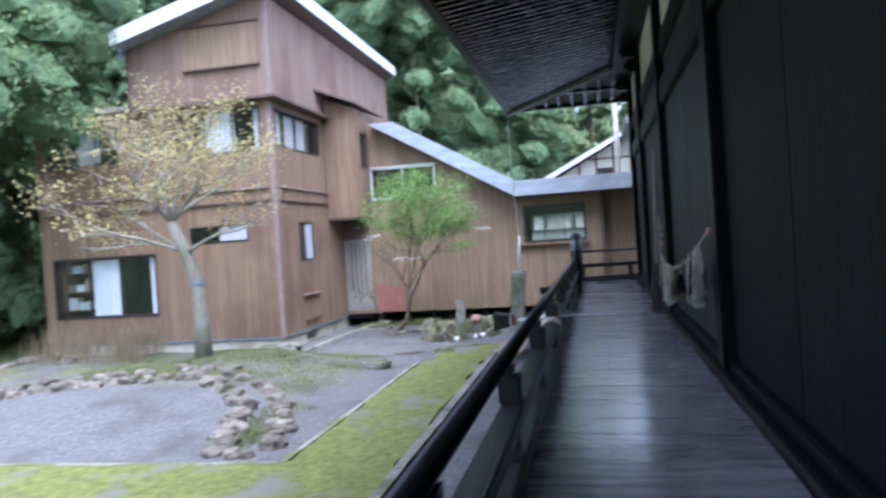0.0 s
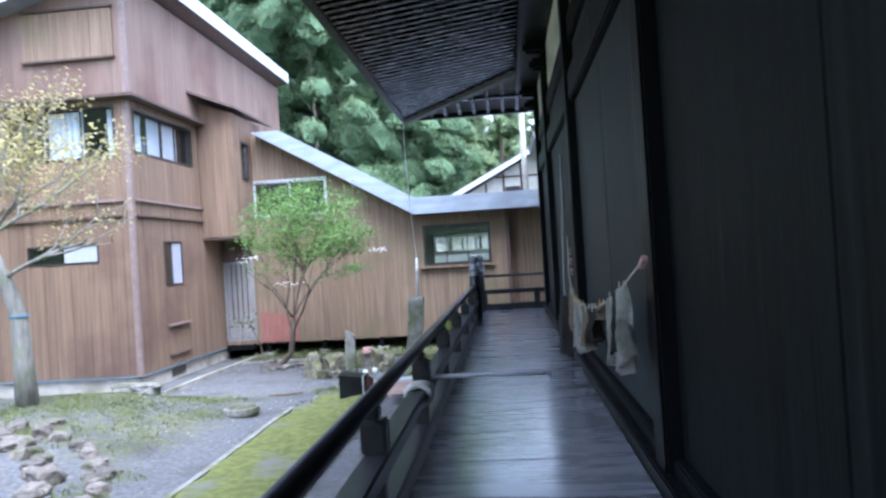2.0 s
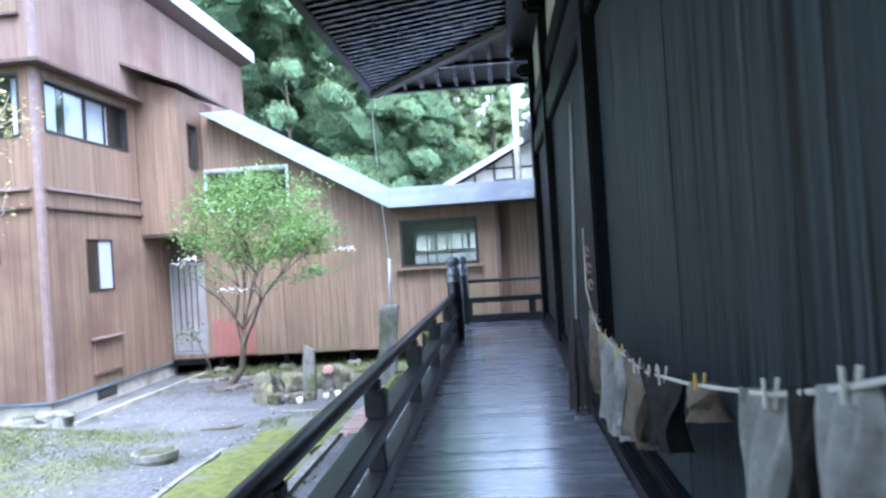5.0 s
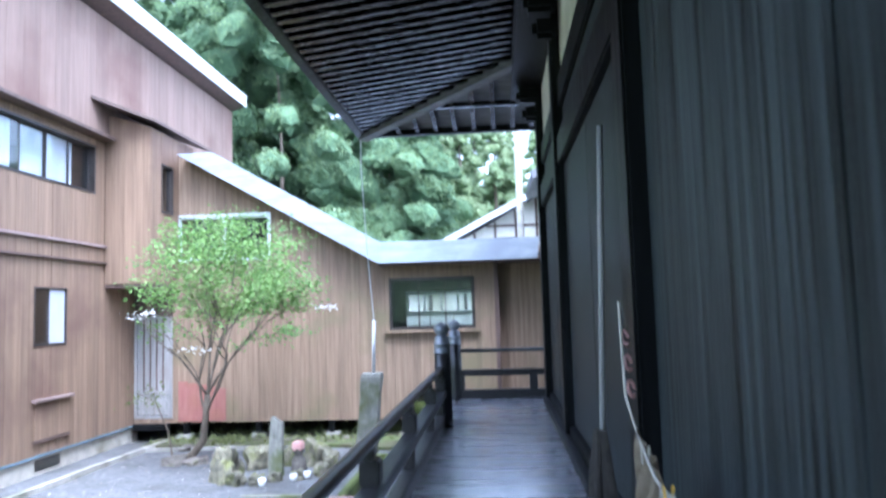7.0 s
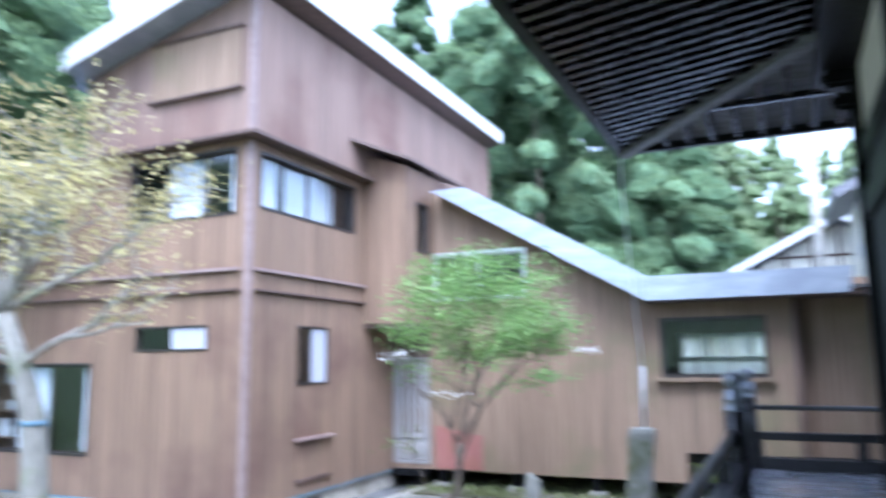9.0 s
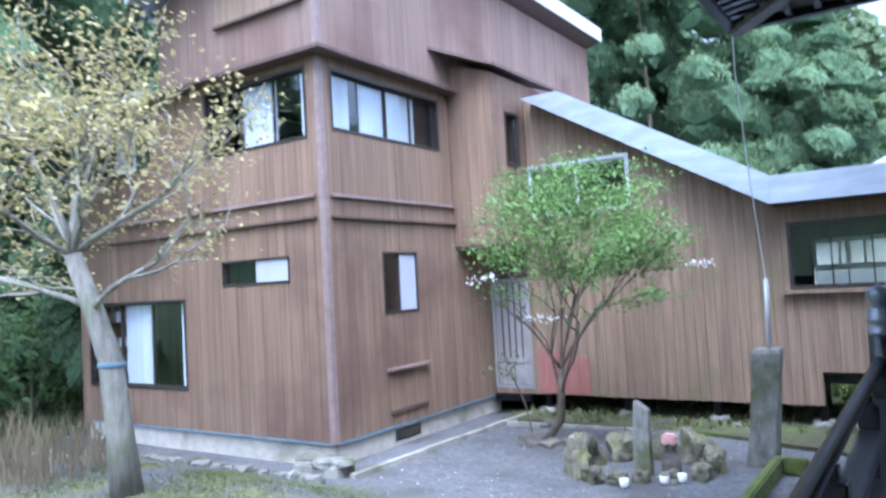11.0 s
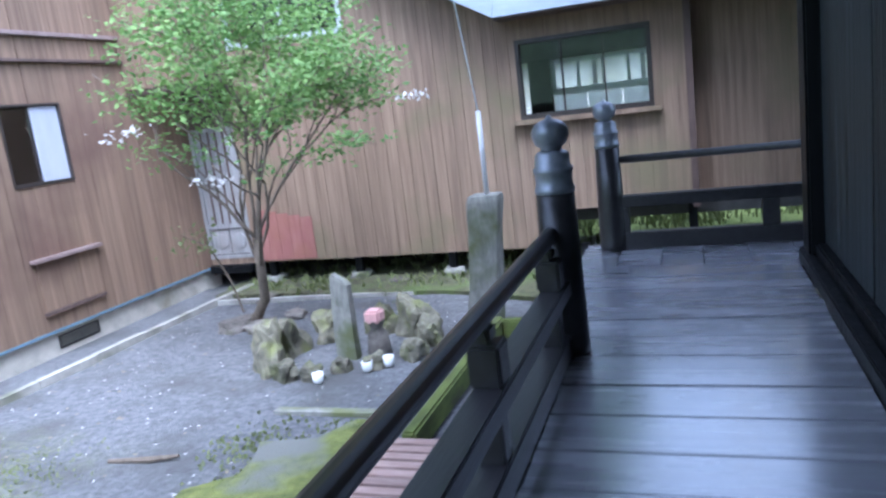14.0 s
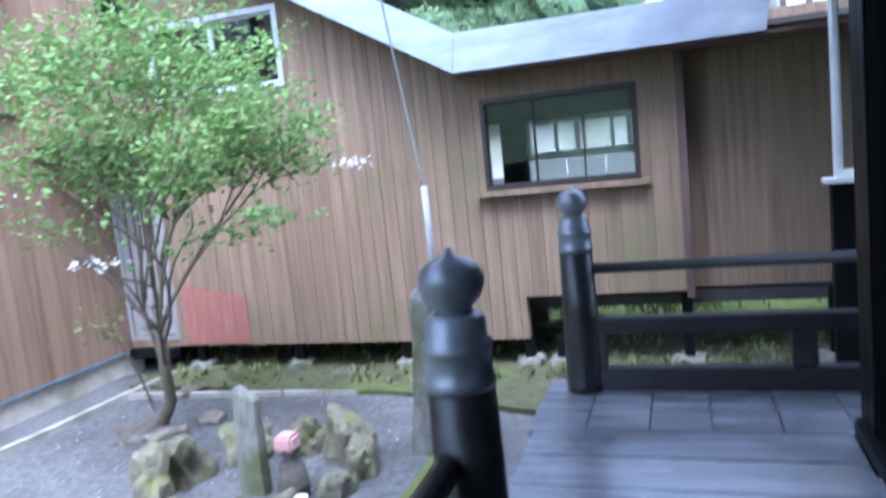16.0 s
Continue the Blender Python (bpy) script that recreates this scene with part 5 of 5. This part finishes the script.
along([(-5.8, 11.5), (-5.3, 11.0), (-4.8, 10.3), (-4.4, 9.3), (-4.15, 8.45)], 0.17, 0.1, 0.05)
along([(-5.9, 10.7), (-5.5, 10.1), (-5.15, 9.4), (-4.95, 8.7), (-4.9, 8.35), (-4.2, 8.3)], 0.19, 0.12, 0.05)
along([(-12.4, 16.15), (-9.6, 16.12), (-8.2, 16.1), (-7.0, 16.1)], 0.19, 0.085, 0.08, material=M_STONE_GREY, label="pale rubble stone beside the house", group="rubble")
along([(-14.5, 14.6), (-11.0, 13.9)], 0.3, 0.13, 0.15)
for x, y in ((-7.45, 16.62), (-7.9, 16.7)):
    stone(x, y, (0.3, 0.17, 0.08), GZ + 0.2, M_STONE_GREY, "flat mossy stone slab at the house corner", "corner slabs", rough=0.12, cuts=2)
tagged(part("corner_block", box(-8.1, -7.25, 16.45, 16.9, GZ - 0.1, GZ + 0.2, 0.03), M_CONCRETE), "weathered concrete block at the house corner", "block")

RING = [(-4.25, 17.95, 0.22, 0.5), (-4.35, 18.5, 0.25, 0.42), (-4.0, 19.05, 0.25, 0.36), (-3.5, 19.3, 0.22, 0.33), (-3.0, 19.2, 0.24, 0.38), (-2.7, 18.85, 0.2, 0.3), (-2.75, 18.4, 0.16, 0.2),
        (-3.95, 17.75, 0.16, 0.22), (-3.62, 17.72, 0.13, 0.18), (-3.4, 17.95, 0.12, 0.16), (-3.05, 18.05, 0.13, 0.16)]
for x, y, s, h in RING:
    tagged(part("stone", rock((x, y, GZ + h * 0.35), (s * 0.85, s * 0.6, h * 0.6), 0.45, turn=math.atan2(y - 18.5, x + 3.5) + 1.57), M_STONE_MOSSY), "mossy standing stone in a small ring", "stone", "stone ring")
for x, y, m in ((-3.1, 17.95, M_WHITE), (-2.92, 18.1, M_WHITE), (-3.5, 17.62, M_WHITE)):
    cup = thing("cup", (x, y, GZ + 0.02), "small white offering cup on the gravel", "cup", "offering cups")
    part("body", lathe(x, y, [(0.04, GZ + 0.02), (0.055, GZ + 0.05), (0.06, GZ + 0.13), (0.052, GZ + 0.132), (0.045, GZ + 0.05)], 14), m, cup, smooth=True)
tagged(part("stele", rock_slab(-3.5, 18.36), M_STONE_GREY), "narrow pale grey stone slab standing upright", "stele")
jizo = tagged(part("stone_figure", lathe(-3.12, 18.35, [(0.13, GZ - 0.02), (0.13, GZ + 0.12), (0.11, GZ + 0.3), (0.06, GZ + 0.36), (0.09, GZ + 0.42), (0.085, GZ + 0.5), (0.03, GZ + 0.56)], 14), M_STONE, None, smooth=True),
              "small weathered stone figure", "statue")
tagged(part("bib", box(-3.21, -3.03, 18.24, 18.42, GZ + 0.43, GZ + 0.57, 0.025), M_PINK), "faded pink cloth cap on the stone figure", "cloth")

# tall stone post with a white pole and wire
bm = bmesh.new()
rings = []
for z, hx, hy, ox in ((GZ - 0.1, 0.2, 0.17, -0.17), (0.6, 0.18, 0.155, -0.1), (1.3, 0.165, 0.14, -0.03), (1.42, 0.172, 0.145, -0.02), (1.6, 0.178, 0.15, 0.0), (1.67, 0.16, 0.13, 0.01)):
    rings.append([bm.verts.new((-2.06 + ox + a * hx + noise.noise((a, b, z)) * 0.02, 19.42 + b * hy, z)) for a, b in ((-1, -1), (1, -1), (1, 1), (-1, 1))])
for r, s in zip(rings, rings[1:]):
    for k in range(4):
        bm.faces.new((r[k], r[(k + 1) % 4], s[(k + 1) % 4], s[k]))
bm.faces.new(rings[0][::-1]), bm.faces.new(rings[-1])
bmesh.ops.bevel(bm, geom=list(bm.edges), offset=0.012, segments=1, affect="EDGES")
tagged(part("stone_post", bm, M_STONE_GREY), "tall weathered grey stone post, mossy at the foot", "stone post")
tagged(part("pole", tube([(-2.03, 19.4, 1.66), (-1.97, 19.2, 2.6)], 0.028, 10), M_POLE, None, smooth=True), "short white pole on the stone post", "pole")
tagged(part("wire", tube([(-1.97, 19.2, 2.6), (-2.0, 18.8, 3.9), (-1.98, 18.3, 5.2), (EX - 0.03, EY - 0.05, EZ - 0.08)], 0.009, 6), M_ALU), "thin grey wire rising to the eaves", "wire")

# gutter board and slatted grating beside the veranda
tagged(part("gutter_board", box(-2.02, -1.9, 16.2, 19.1, GZ, GZ + 0.22, 0.02), M_MOSSWOOD), "mossy plank along the gutter", "board")
tagged(part("gutter_end", box(-1.895, -1.6, 18.95, 19.07, GZ, GZ + 0.22, 0.02), M_MOSSWOOD), "mossy plank across the gutter", "board")
grate = thing("slatted_grating", (-1.8, 15.3, GZ), "weathered red-brown slatted duckboard", "grating")
for x in (-2.0, -1.66):
    part("bearer", box(x - 0.025, x + 0.025, 14.5, 16.15, GZ + 0.16, GZ + 0.2), M_SLAT, grate)
for k in range(14):
    part("slat", box(-2.08, -1.58, 14.52 + 0.116 * k, 14.6 + 0.116 * k, GZ + 0.2, GZ + 0.222), M_SLAT, grate)

BZ = ground_height(-4.5, 14.15)
bowl = thing("stone_basin", (-4.5, 14.15, BZ), "shallow round stone basin on the gravel", "basin")
part("body", lathe(-4.5, 14.15, [(0.27, BZ - 0.02), (0.3, BZ + 0.05), (0.3, BZ + 0.13), (0.26, BZ + 0.135), (0.24, BZ + 0.06), (0.04, BZ + 0.03)], 24), M_STONE_GREY, bowl)
part("earth", lathe(-4.5, 14.15, [(0.235, BZ + 0.05), (0.24, BZ + 0.075), (0.1, BZ + 0.08)], 18), M_EARTH, bowl, "dark wet earth in the basin")
tagged(part("stick", tube([(-4.6, 15.9, GZ + 0.02), (-4.2, 15.95, GZ + 0.03), (-3.95, 16.0, GZ + 0.05)], [0.02, 0.03, 0.015], 6), M_BARK_DARK), "broken piece of dark wood on the gravel", "stick")

# under-tree stones
for x, y, s in ((-5.75, 19.55, 0.24), (-5.35, 19.5, 0.2), (-5.1, 20.0, 0.16), (-6.1, 20.9, 0.17), (-4.2, 21.6, 0.15), (-3.0, 21.7, 0.14)):
    stone(x, y, (s, s * 0.8, s * 0.45), label="mossy stone at the tree's foot", group="tree stones")


def weeds(name, seed, spots, blade, width, material, label, spread=0.5, upright=0.8):
    """Tufts of blades and small leaves, uncountable."""
    r = np.random.default_rng(seed)
    c = np.array([(x, y) for x, y, n in spots for _ in range(n)])
    c = c + r.normal(size=c.shape) * spread
    n = len(c)
    h = blade * r.uniform(0.4, 1.3, n)
    a = r.random(n) * 6.283
    lean = np.stack([np.cos(a), np.sin(a)], 1) * (h * (1 - upright) * r.uniform(0.5, 1.5, n))[:, None]
    side = np.stack([-np.sin(a), np.cos(a)], 1) * width * 0.5
    z0 = np.array([ground_height(x, y) for x, y in c])
    v = np.stack([np.column_stack([c - side, z0]), np.column_stack([c + side, z0]), np.column_stack([c + lean * 0.5 + side * 1.3, z0 + h * 0.6]), np.column_stack([c + lean, z0 + h]),
                  np.column_stack([c + lean * 0.5 - side * 1.3, z0 + h * 0.6])], 1).reshape(-1, 3)
    me = link_mesh(name, v.tolist(), [tuple(5 * i + j for j in range(5)) for i in range(n)], material)
    tagged(new(name, me), label, "weeds", "", "stuff")


rw = random.Random(12)
weeds("court_weeds", 1, [(rw.uniform(-9.8, -4.9), rw.uniform(11.6, 15.9), rw.randint(40, 220)) for _ in range(130)], 0.03, 0.011, M_GRASS, "low patchy green weeds on the gravel", 0.22, 0.4)
weeds("ring_weeds", 2, [(-4.75 + rw.uniform(-0.3, 0.3), rw.uniform(8.5, 10.6), 40) for _ in range(24)] + [(rw.uniform(-9.5, -5.8), 11.7 + rw.uniform(-0.3, 0.5), 35) for _ in range(30)], 0.07, 0.013, M_GRASS,
      "weeds between the border stones", 0.15, 0.5)
weeds("moss_tufts", 3, [(rw.uniform(-3.6, -2.4), rw.uniform(7, 16.7), 40) for _ in range(90)], 0.035, 0.02, M_GRASS, "short tufts in the moss", 0.2, 0.5)
weeds("dry_stalks", 4, [(rw.uniform(-11.6, -9.6), rw.uniform(13.2, 14.6), 14) for _ in range(26)], 0.7, 0.012, M_DRY, "thin dry grey stalks before the house", 0.2, 0.75)
weeds("bed_plants", 5, [(rw.uniform(-7, 2.5), rw.uniform(21.2, 24), 22) for _ in range(120)], 0.14, 0.035, M_GRASS, "low green plants under the wing", 0.25, 0.4)
weeds("far_grass", 6, [(rw.uniform(-3, 6), rw.uniform(24.8, 30), 60) for _ in range(140)], 0.22, 0.03, M_GRASS, "bright grass behind the wing", 0.4, 0.6)
weeds("side_grass", 7, [(rw.uniform(-21, -14.8), rw.uniform(13, 24), 50) for _ in range(150)], 0.2, 0.03, M_GRASS, "rough grass beside the house", 0.5, 0.6)


def litter(name, seed, spans, count, size, material, label):
    """Small flat leaves and chips lying on the ground."""
    r = np.random.default_rng(seed)
    x = r.uniform(spans[0], spans[1], count)
    y = r.uniform(spans[2], spans[3], count)
    c = np.column_stack([x, y, [ground_height(a, q) + 0.012 for a, q in zip(x, y)]])
    v, f = cards(r, c, np.array([0, 0, 1.0]) + r.normal(scale=0.15, size=c.shape), size, size * 0.6)
    tagged(new(name, link_mesh(name, v.tolist(), f, material)), label, "leaf litter", "", "stuff")


litter("fallen_leaves", 51, (-10, -2.6, 8, 21), 420, 0.05, M_DRY, "scattered dry fallen leaves on the gravel")
litter("pale_chips", 52, (-7, -2.6, 12, 21), 300, 0.035, M_PALELEAF, "small pale chips scattered on the gravel")


def shrub(x, y, r, h, seed, label="leafy green shrub at the forest edge"):
    g = np.random.default_rng(seed)
    z = ground_height(x, y)
    s = thing("shrub", (x, y, z), label, "shrub", "shrubs")
    bm = bmesh.new()
    for k in range(6):
        a = k * 1.05 + seed
        tube([(x, y, z - 0.05), (x + 0.3 * r * math.cos(a), y + 0.3 * r * math.sin(a), z + 0.5 * h), (x + 0.7 * r * math.cos(a), y + 0.7 * r * math.sin(a), z + 0.85 * h)], [0.03, 0.02, 0.008], 5, bm)
    part("stems", bm, M_BARK_DARK, s)
    k = int(700 * r)
    d = g.normal(size=(k, 3))
    d /= np.linalg.norm(d, axis=1, keepdims=True)
    lump = 1 + 0.3 * np.sin(d[:, :1] * 5 + seed) * np.cos(d[:, 1:2] * 4)
    p = np.array([x, y, z + h * 0.55]) + d * np.array([r, r, h * 0.5]) * g.uniform(0.6, 1.05, (k, 1)) * lump
    leaf_part("leaves", *cards(g, p, d + g.normal(scale=0.5, size=(k, 3)), 0.22, 0.11, 0.4), M_BUSH, s)


for k, (x, y, r, h) in enumerate(((-16.2, 20.5, 1.3, 3.4), (-17.5, 17.5, 1.4, 2.8), (-15.8, 24, 1.2, 3.0), (-19.5, 21, 1.6, 3.6), (-17.0, 14.0, 1.0, 1.6), (1.4, 29.8, 0.7, 1.3), (3.0, 24.9, 0.6, 1.2), (-9.9, 30.8, 1.6, 4),
                                  (-3.4, 31.6, 1.3, 4.2))):
    shrub(x, y, r, h, 30 + k)
sprig = thing("sapling", (-6.15, 20.3, GZ), "thin leggy sapling with pale green leaves", "sapling")
part("stem", tube([(-6.15, 20.3, GZ), (-6.2, 20.2, 0.6), (-6.4, 20.1, 1.15), (-6.75, 20.0, 1.35)], [0.018, 0.014, 0.01, 0.005], 6), M_BARK_DARK, sprig)
p = np.array([-6.55, 20.05, 1.25]) + r9.normal(size=(70, 3)) * np.array([0.22, 0.15, 0.12])
leaf_part("leaves", *cards(r9, p, r9.normal(size=p.shape) + np.array([0, 0, 1.2]), 0.09, 0.05), M_GRASS, sprig)

# ---- things on the veranda ----
pan = thing("dustpan", (-0.95, 6.85, 1.76), "long-handled black dustpan pushed through the balustrade", "dustpan")
bm = bmesh.new()
ring = [[bm.verts.new((-0.84 - d, 6.85 + a * w, 1.815 + b * h)) for a, b in ((-1, -1), (1, -1), (1, 1), (-1, 1))] for d, w, h in ((0.0, 0.085, 0.055), (0.08, 0.095, 0.065), (0.16, 0.1, 0.08), (0.155, 0.094, 0.074), (0.08, 0.089, 0.059), (0.008, 0.079, 0.049))]
for r, s in zip(ring, ring[1:]):
    for k in range(4):
        bm.faces.new((r[k], r[(k + 1) % 4], s[(k + 1) % 4], s[k]))
bm.faces.new(ring[0][::-1]), bm.faces.new(ring[-1])
part("pan", bm, M_BLACKPLASTIC, pan)
part("back_plate", box(-0.838, -0.8, 6.79, 6.91, 1.77, 1.86, 0.01), M_RED, pan, "faded orange-red back plate")
part("rim", frame_rect("y", -0.842, 1, 6.76, 6.94, 1.75, 1.88, 0.007, -0.004, 0.006), M_WHITE, pan)
handle = part("handle", tube([(-0.78, 6.85, 1.815), (-0.46, 6.83, 1.845), (0.36, 6.8, 1.835)], 0.014, 10), M_POLE, pan, "thin white tube handle", True)
part("hook", tube([(0.36, 6.8, 1.835), (0.385, 6.8, 1.835), (0.39, 6.8, 1.79)], 0.006, 6), M_DARKFRAME, handle)
rag = tube([(RAIL + 0.02 + 0.075 * math.cos(t) * (1 + 0.08 * math.sin(3 * t)), 6.44 + 0.0055 * t + 0.012 * math.sin(2 * t), DECK + 0.352 + 0.064 * math.sin(t)) for t in (6.283 * j / 12 for j in range(55))],
           [0.018 + 0.006 * math.sin(1.7 * j) for j in range(55)], 7)
tagged(part("rag", rag, M_CLOTH, None, smooth=True), "twisted grey rag tied round the middle rail", "rag")

# clothesline with rags along the hall's wall
LINE = [(0.76, 5.3, 2.57), (0.74, 5.6, 2.48), (0.73, 5.8, 2.42), (0.72, 6.1, 2.35), (0.72, 6.7, 2.26), (0.72, 7.4, 2.18), (0.72, 8.2, 2.18), (0.72, 8.6, 2.2), (0.73, 8.9, 2.27), (0.74, 9.2, 2.38), (0.77, 9.45, 2.75)]


def line_at(y):
    for a, b in zip(LINE, LINE[1:]):
        if a[1] <= y <= b[1]:
            t = (y - a[1]) / (b[1] - a[1])
            return tuple(p + t * (q - p) for p, q in zip(a, b))
    return LINE[-1]


cl = thing("clothesline", (0.76, 5.3, 2.5), "sagging cord strung along the black wall", "clothesline")
part("cord", tube(LINE, 0.0055, 6), M_CORD, cl)
knot = bmesh.new()
for k in range(4):
    tube([(0.76 + 0.012 * math.cos(a + k), 5.3 + 0.025 * k, 2.57 - 0.01 * k + 0.012 * math.sin(a + k)) for a in (0.9 * j for j in range(8))], 0.0065, 6, knot)
part("knot", knot, M_PINK, cl, "pink cord wound into a knot", True)
knot = bmesh.new()
for k in range(3):
    tube([(0.775 + 0.012 * math.cos(a), 9.36 - 0.05 * k + 0.02 * math.sin(a), 2.6 - 0.1 * k + 0.03 * math.sin(a)) for a in (0.7 * j for j in range(9))], 0.008, 6, knot)
part("knot", knot, M_PINK, cl, "pink cord wound into a knot", True)


def rag_on_line(y0, y1, drop, material, label, seed, ragged=0.05, folds=3):
    """A cloth pegged to the cord: gathered at the top, hanging in folds."""
    g = random.Random(seed)
    bm = bmesh.new()
    nu, nv = 20, 10
    grid = []
    for j in range(nv + 1):
        row = []
        for i in range(nu + 1):
            u, v = i / nu, j / nv
            x, y, z = line_at(y0 + (y1 - y0) * u)
            length = drop * (1 + ragged * math.sin(u * 9 + seed) + ragged * g.uniform(-0.4, 0.4))
            fold = min(1.0, 0.25 + 1.2 * v)
            mid = (y0 + y1) / 2
            row.append(bm.verts.new((x + 0.006 + 0.045 * fold * math.sin(u * folds * 6.283 + seed) + 0.012 * math.sin(v * 6 + u * 5), mid + (y - mid) * (1 - 0.35 * math.sin(v * 2.2)) + 0.03 * v * math.sin(u * 9 + seed), z + 0.01 - v * length)))
        grid.append(row)
    for j in range(nv):
        for i in range(nu):
            bm.faces.new((grid[j][i], grid[j][i + 1], grid[j + 1][i + 1], grid[j + 1][i]))
    bmesh.ops.solidify(bm, geom=list(bm.faces), thickness=0.006)
    tagged(part("rag", bm, material, None, smooth=True), label, "cloth", "rags on the line")


rag_on_line(5.76, 5.9, 0.4, M_CLOTH, "grey cotton rag with frayed edge, pegged to the cord", 1, 0.12)
rag_on_line(5.99, 6.3, 0.36, M_CLOTH, "pale grey cotton rag hanging in long folds", 2, 0.12)
rag_on_line(5.9, 5.99, 0.3, M_CLOTH_DARK, "narrow black rag between grey ones", 12, 0.1)
rag_on_line(6.5, 6.7, 0.1, M_CLOTH_BROWN, "small tan rag pegged to the cord", 3)
rag_on_line(6.78, 7.38, 0.24, M_CLOTH_DARK, "dark brown cloth pegged to the cord", 4)
rag_on_line(7.3, 7.72, 0.3, M_CLOTH_BROWN, "tan cloth hanging beside a dark one", 5)
rag_on_line(7.8, 7.98, 0.36, M_CLOTH, "narrow grey rag hanging low", 6, 0.1)
rag_on_line(8.08, 8.5, 0.4, M_CLOTH, "grey rag hanging in folds", 7, 0.1)
rag_on_line(8.6, 8.95, 0.36, M_CLOTH_BROWN, "tan cloth pegged to the cord", 8)
for k, y in enumerate((5.8, 6.1, 6.6, 7.05, 7.2, 7.5, 7.9, 8.2, 8.4, 8.75)):
    x, yy, z = line_at(y)
    peg = thing("clothes_peg", (x, yy, z), "yellow plastic clothes peg" if k in (2, 6, 8) else "pale wooden clothes peg", "clothes peg", "clothes pegs")
    for s in (-1, 1):
        part("jaw", prism([(x - 0.008 + 0.008 * s, yy - 0.005, z - 0.025), (x - 0.002 + 0.008 * s, yy - 0.005, z - 0.025), (x + 0.002 + 0.013 * s, yy - 0.005, z + 0.032), (x - 0.004 + 0.013 * s, yy - 0.005, z + 0.032)], (0, 0.01, 0)),
             M_YELLOW if k in (2, 6, 8) else M_CORD, peg)

broom = thing("broom", (0.76, 9.95, DECK), "old broom with pale stick and dark bristles against the wall", "broom")
part("stick", tube([(0.74, 10.02, 1.75), (0.8, 9.96, 3.65)], 0.016, 8), M_DOOR, broom, smooth=True)
bm = bmesh.new()
for k in range(46):
    a, b = random.uniform(-1, 1), random.uniform(-1, 1)
    tube([(0.74 + 0.02 * a, 10.02 + 0.03 * b, 2.12), (0.735 + 0.05 * a, 10.0 + 0.1 * b, 1.85), (0.73 + 0.06 * a, 9.98 + 0.14 * b, DECK + 0.02 + 0.05 * random.random())], [0.012, 0.012, 0.006], 4, bm)
part("bristles", bm, M_CLOTH_DARK, broom)

# shelf with boxes seen through the low front window
shelf = thing("storage_shelf", (-13.6, 17.5, 0.5), "cluttered storage shelf behind the low window", "shelf")
for x in (-14.15, -13.05):
    part("side", box(x - 0.02, x + 0.02, 17.35, 17.75, 0.5, 2.8), M_SIDING_PALE, shelf)
for z in (0.9, 1.35, 1.85, 2.35, 2.78):
    part("board", box(-14.128, -13.072, 17.35, 17.75, z, z + 0.025), M_SIDING_PALE, shelf)
M_ORANGE = surface("orange_carton", (0.5, 0.2, 0.08), (0.6, 0.27, 0.12), 0.7, bump=0.05)
rb = random.Random(6)
for z in (1.375, 1.875, 2.375):
    x = -14.1
    while x < -13.25:
        w, hgt = rb.uniform(0.14, 0.3), rb.uniform(0.16, 0.36)
        kind = rb.choice((("white", M_CURTAIN), ("orange", M_ORANGE), ("brown", M_CLOTH_BROWN), ("pale blue", M_POLE)))
        tagged(part("carton", box(x, x + w, 17.4, 17.65, z + 0.001, z + hgt, 0.006), kind[1]), kind[0] + " carton on the storage shelf indoors", "carton", "cartons on the shelf")
        x += w + rb.uniform(0.01, 0.06)
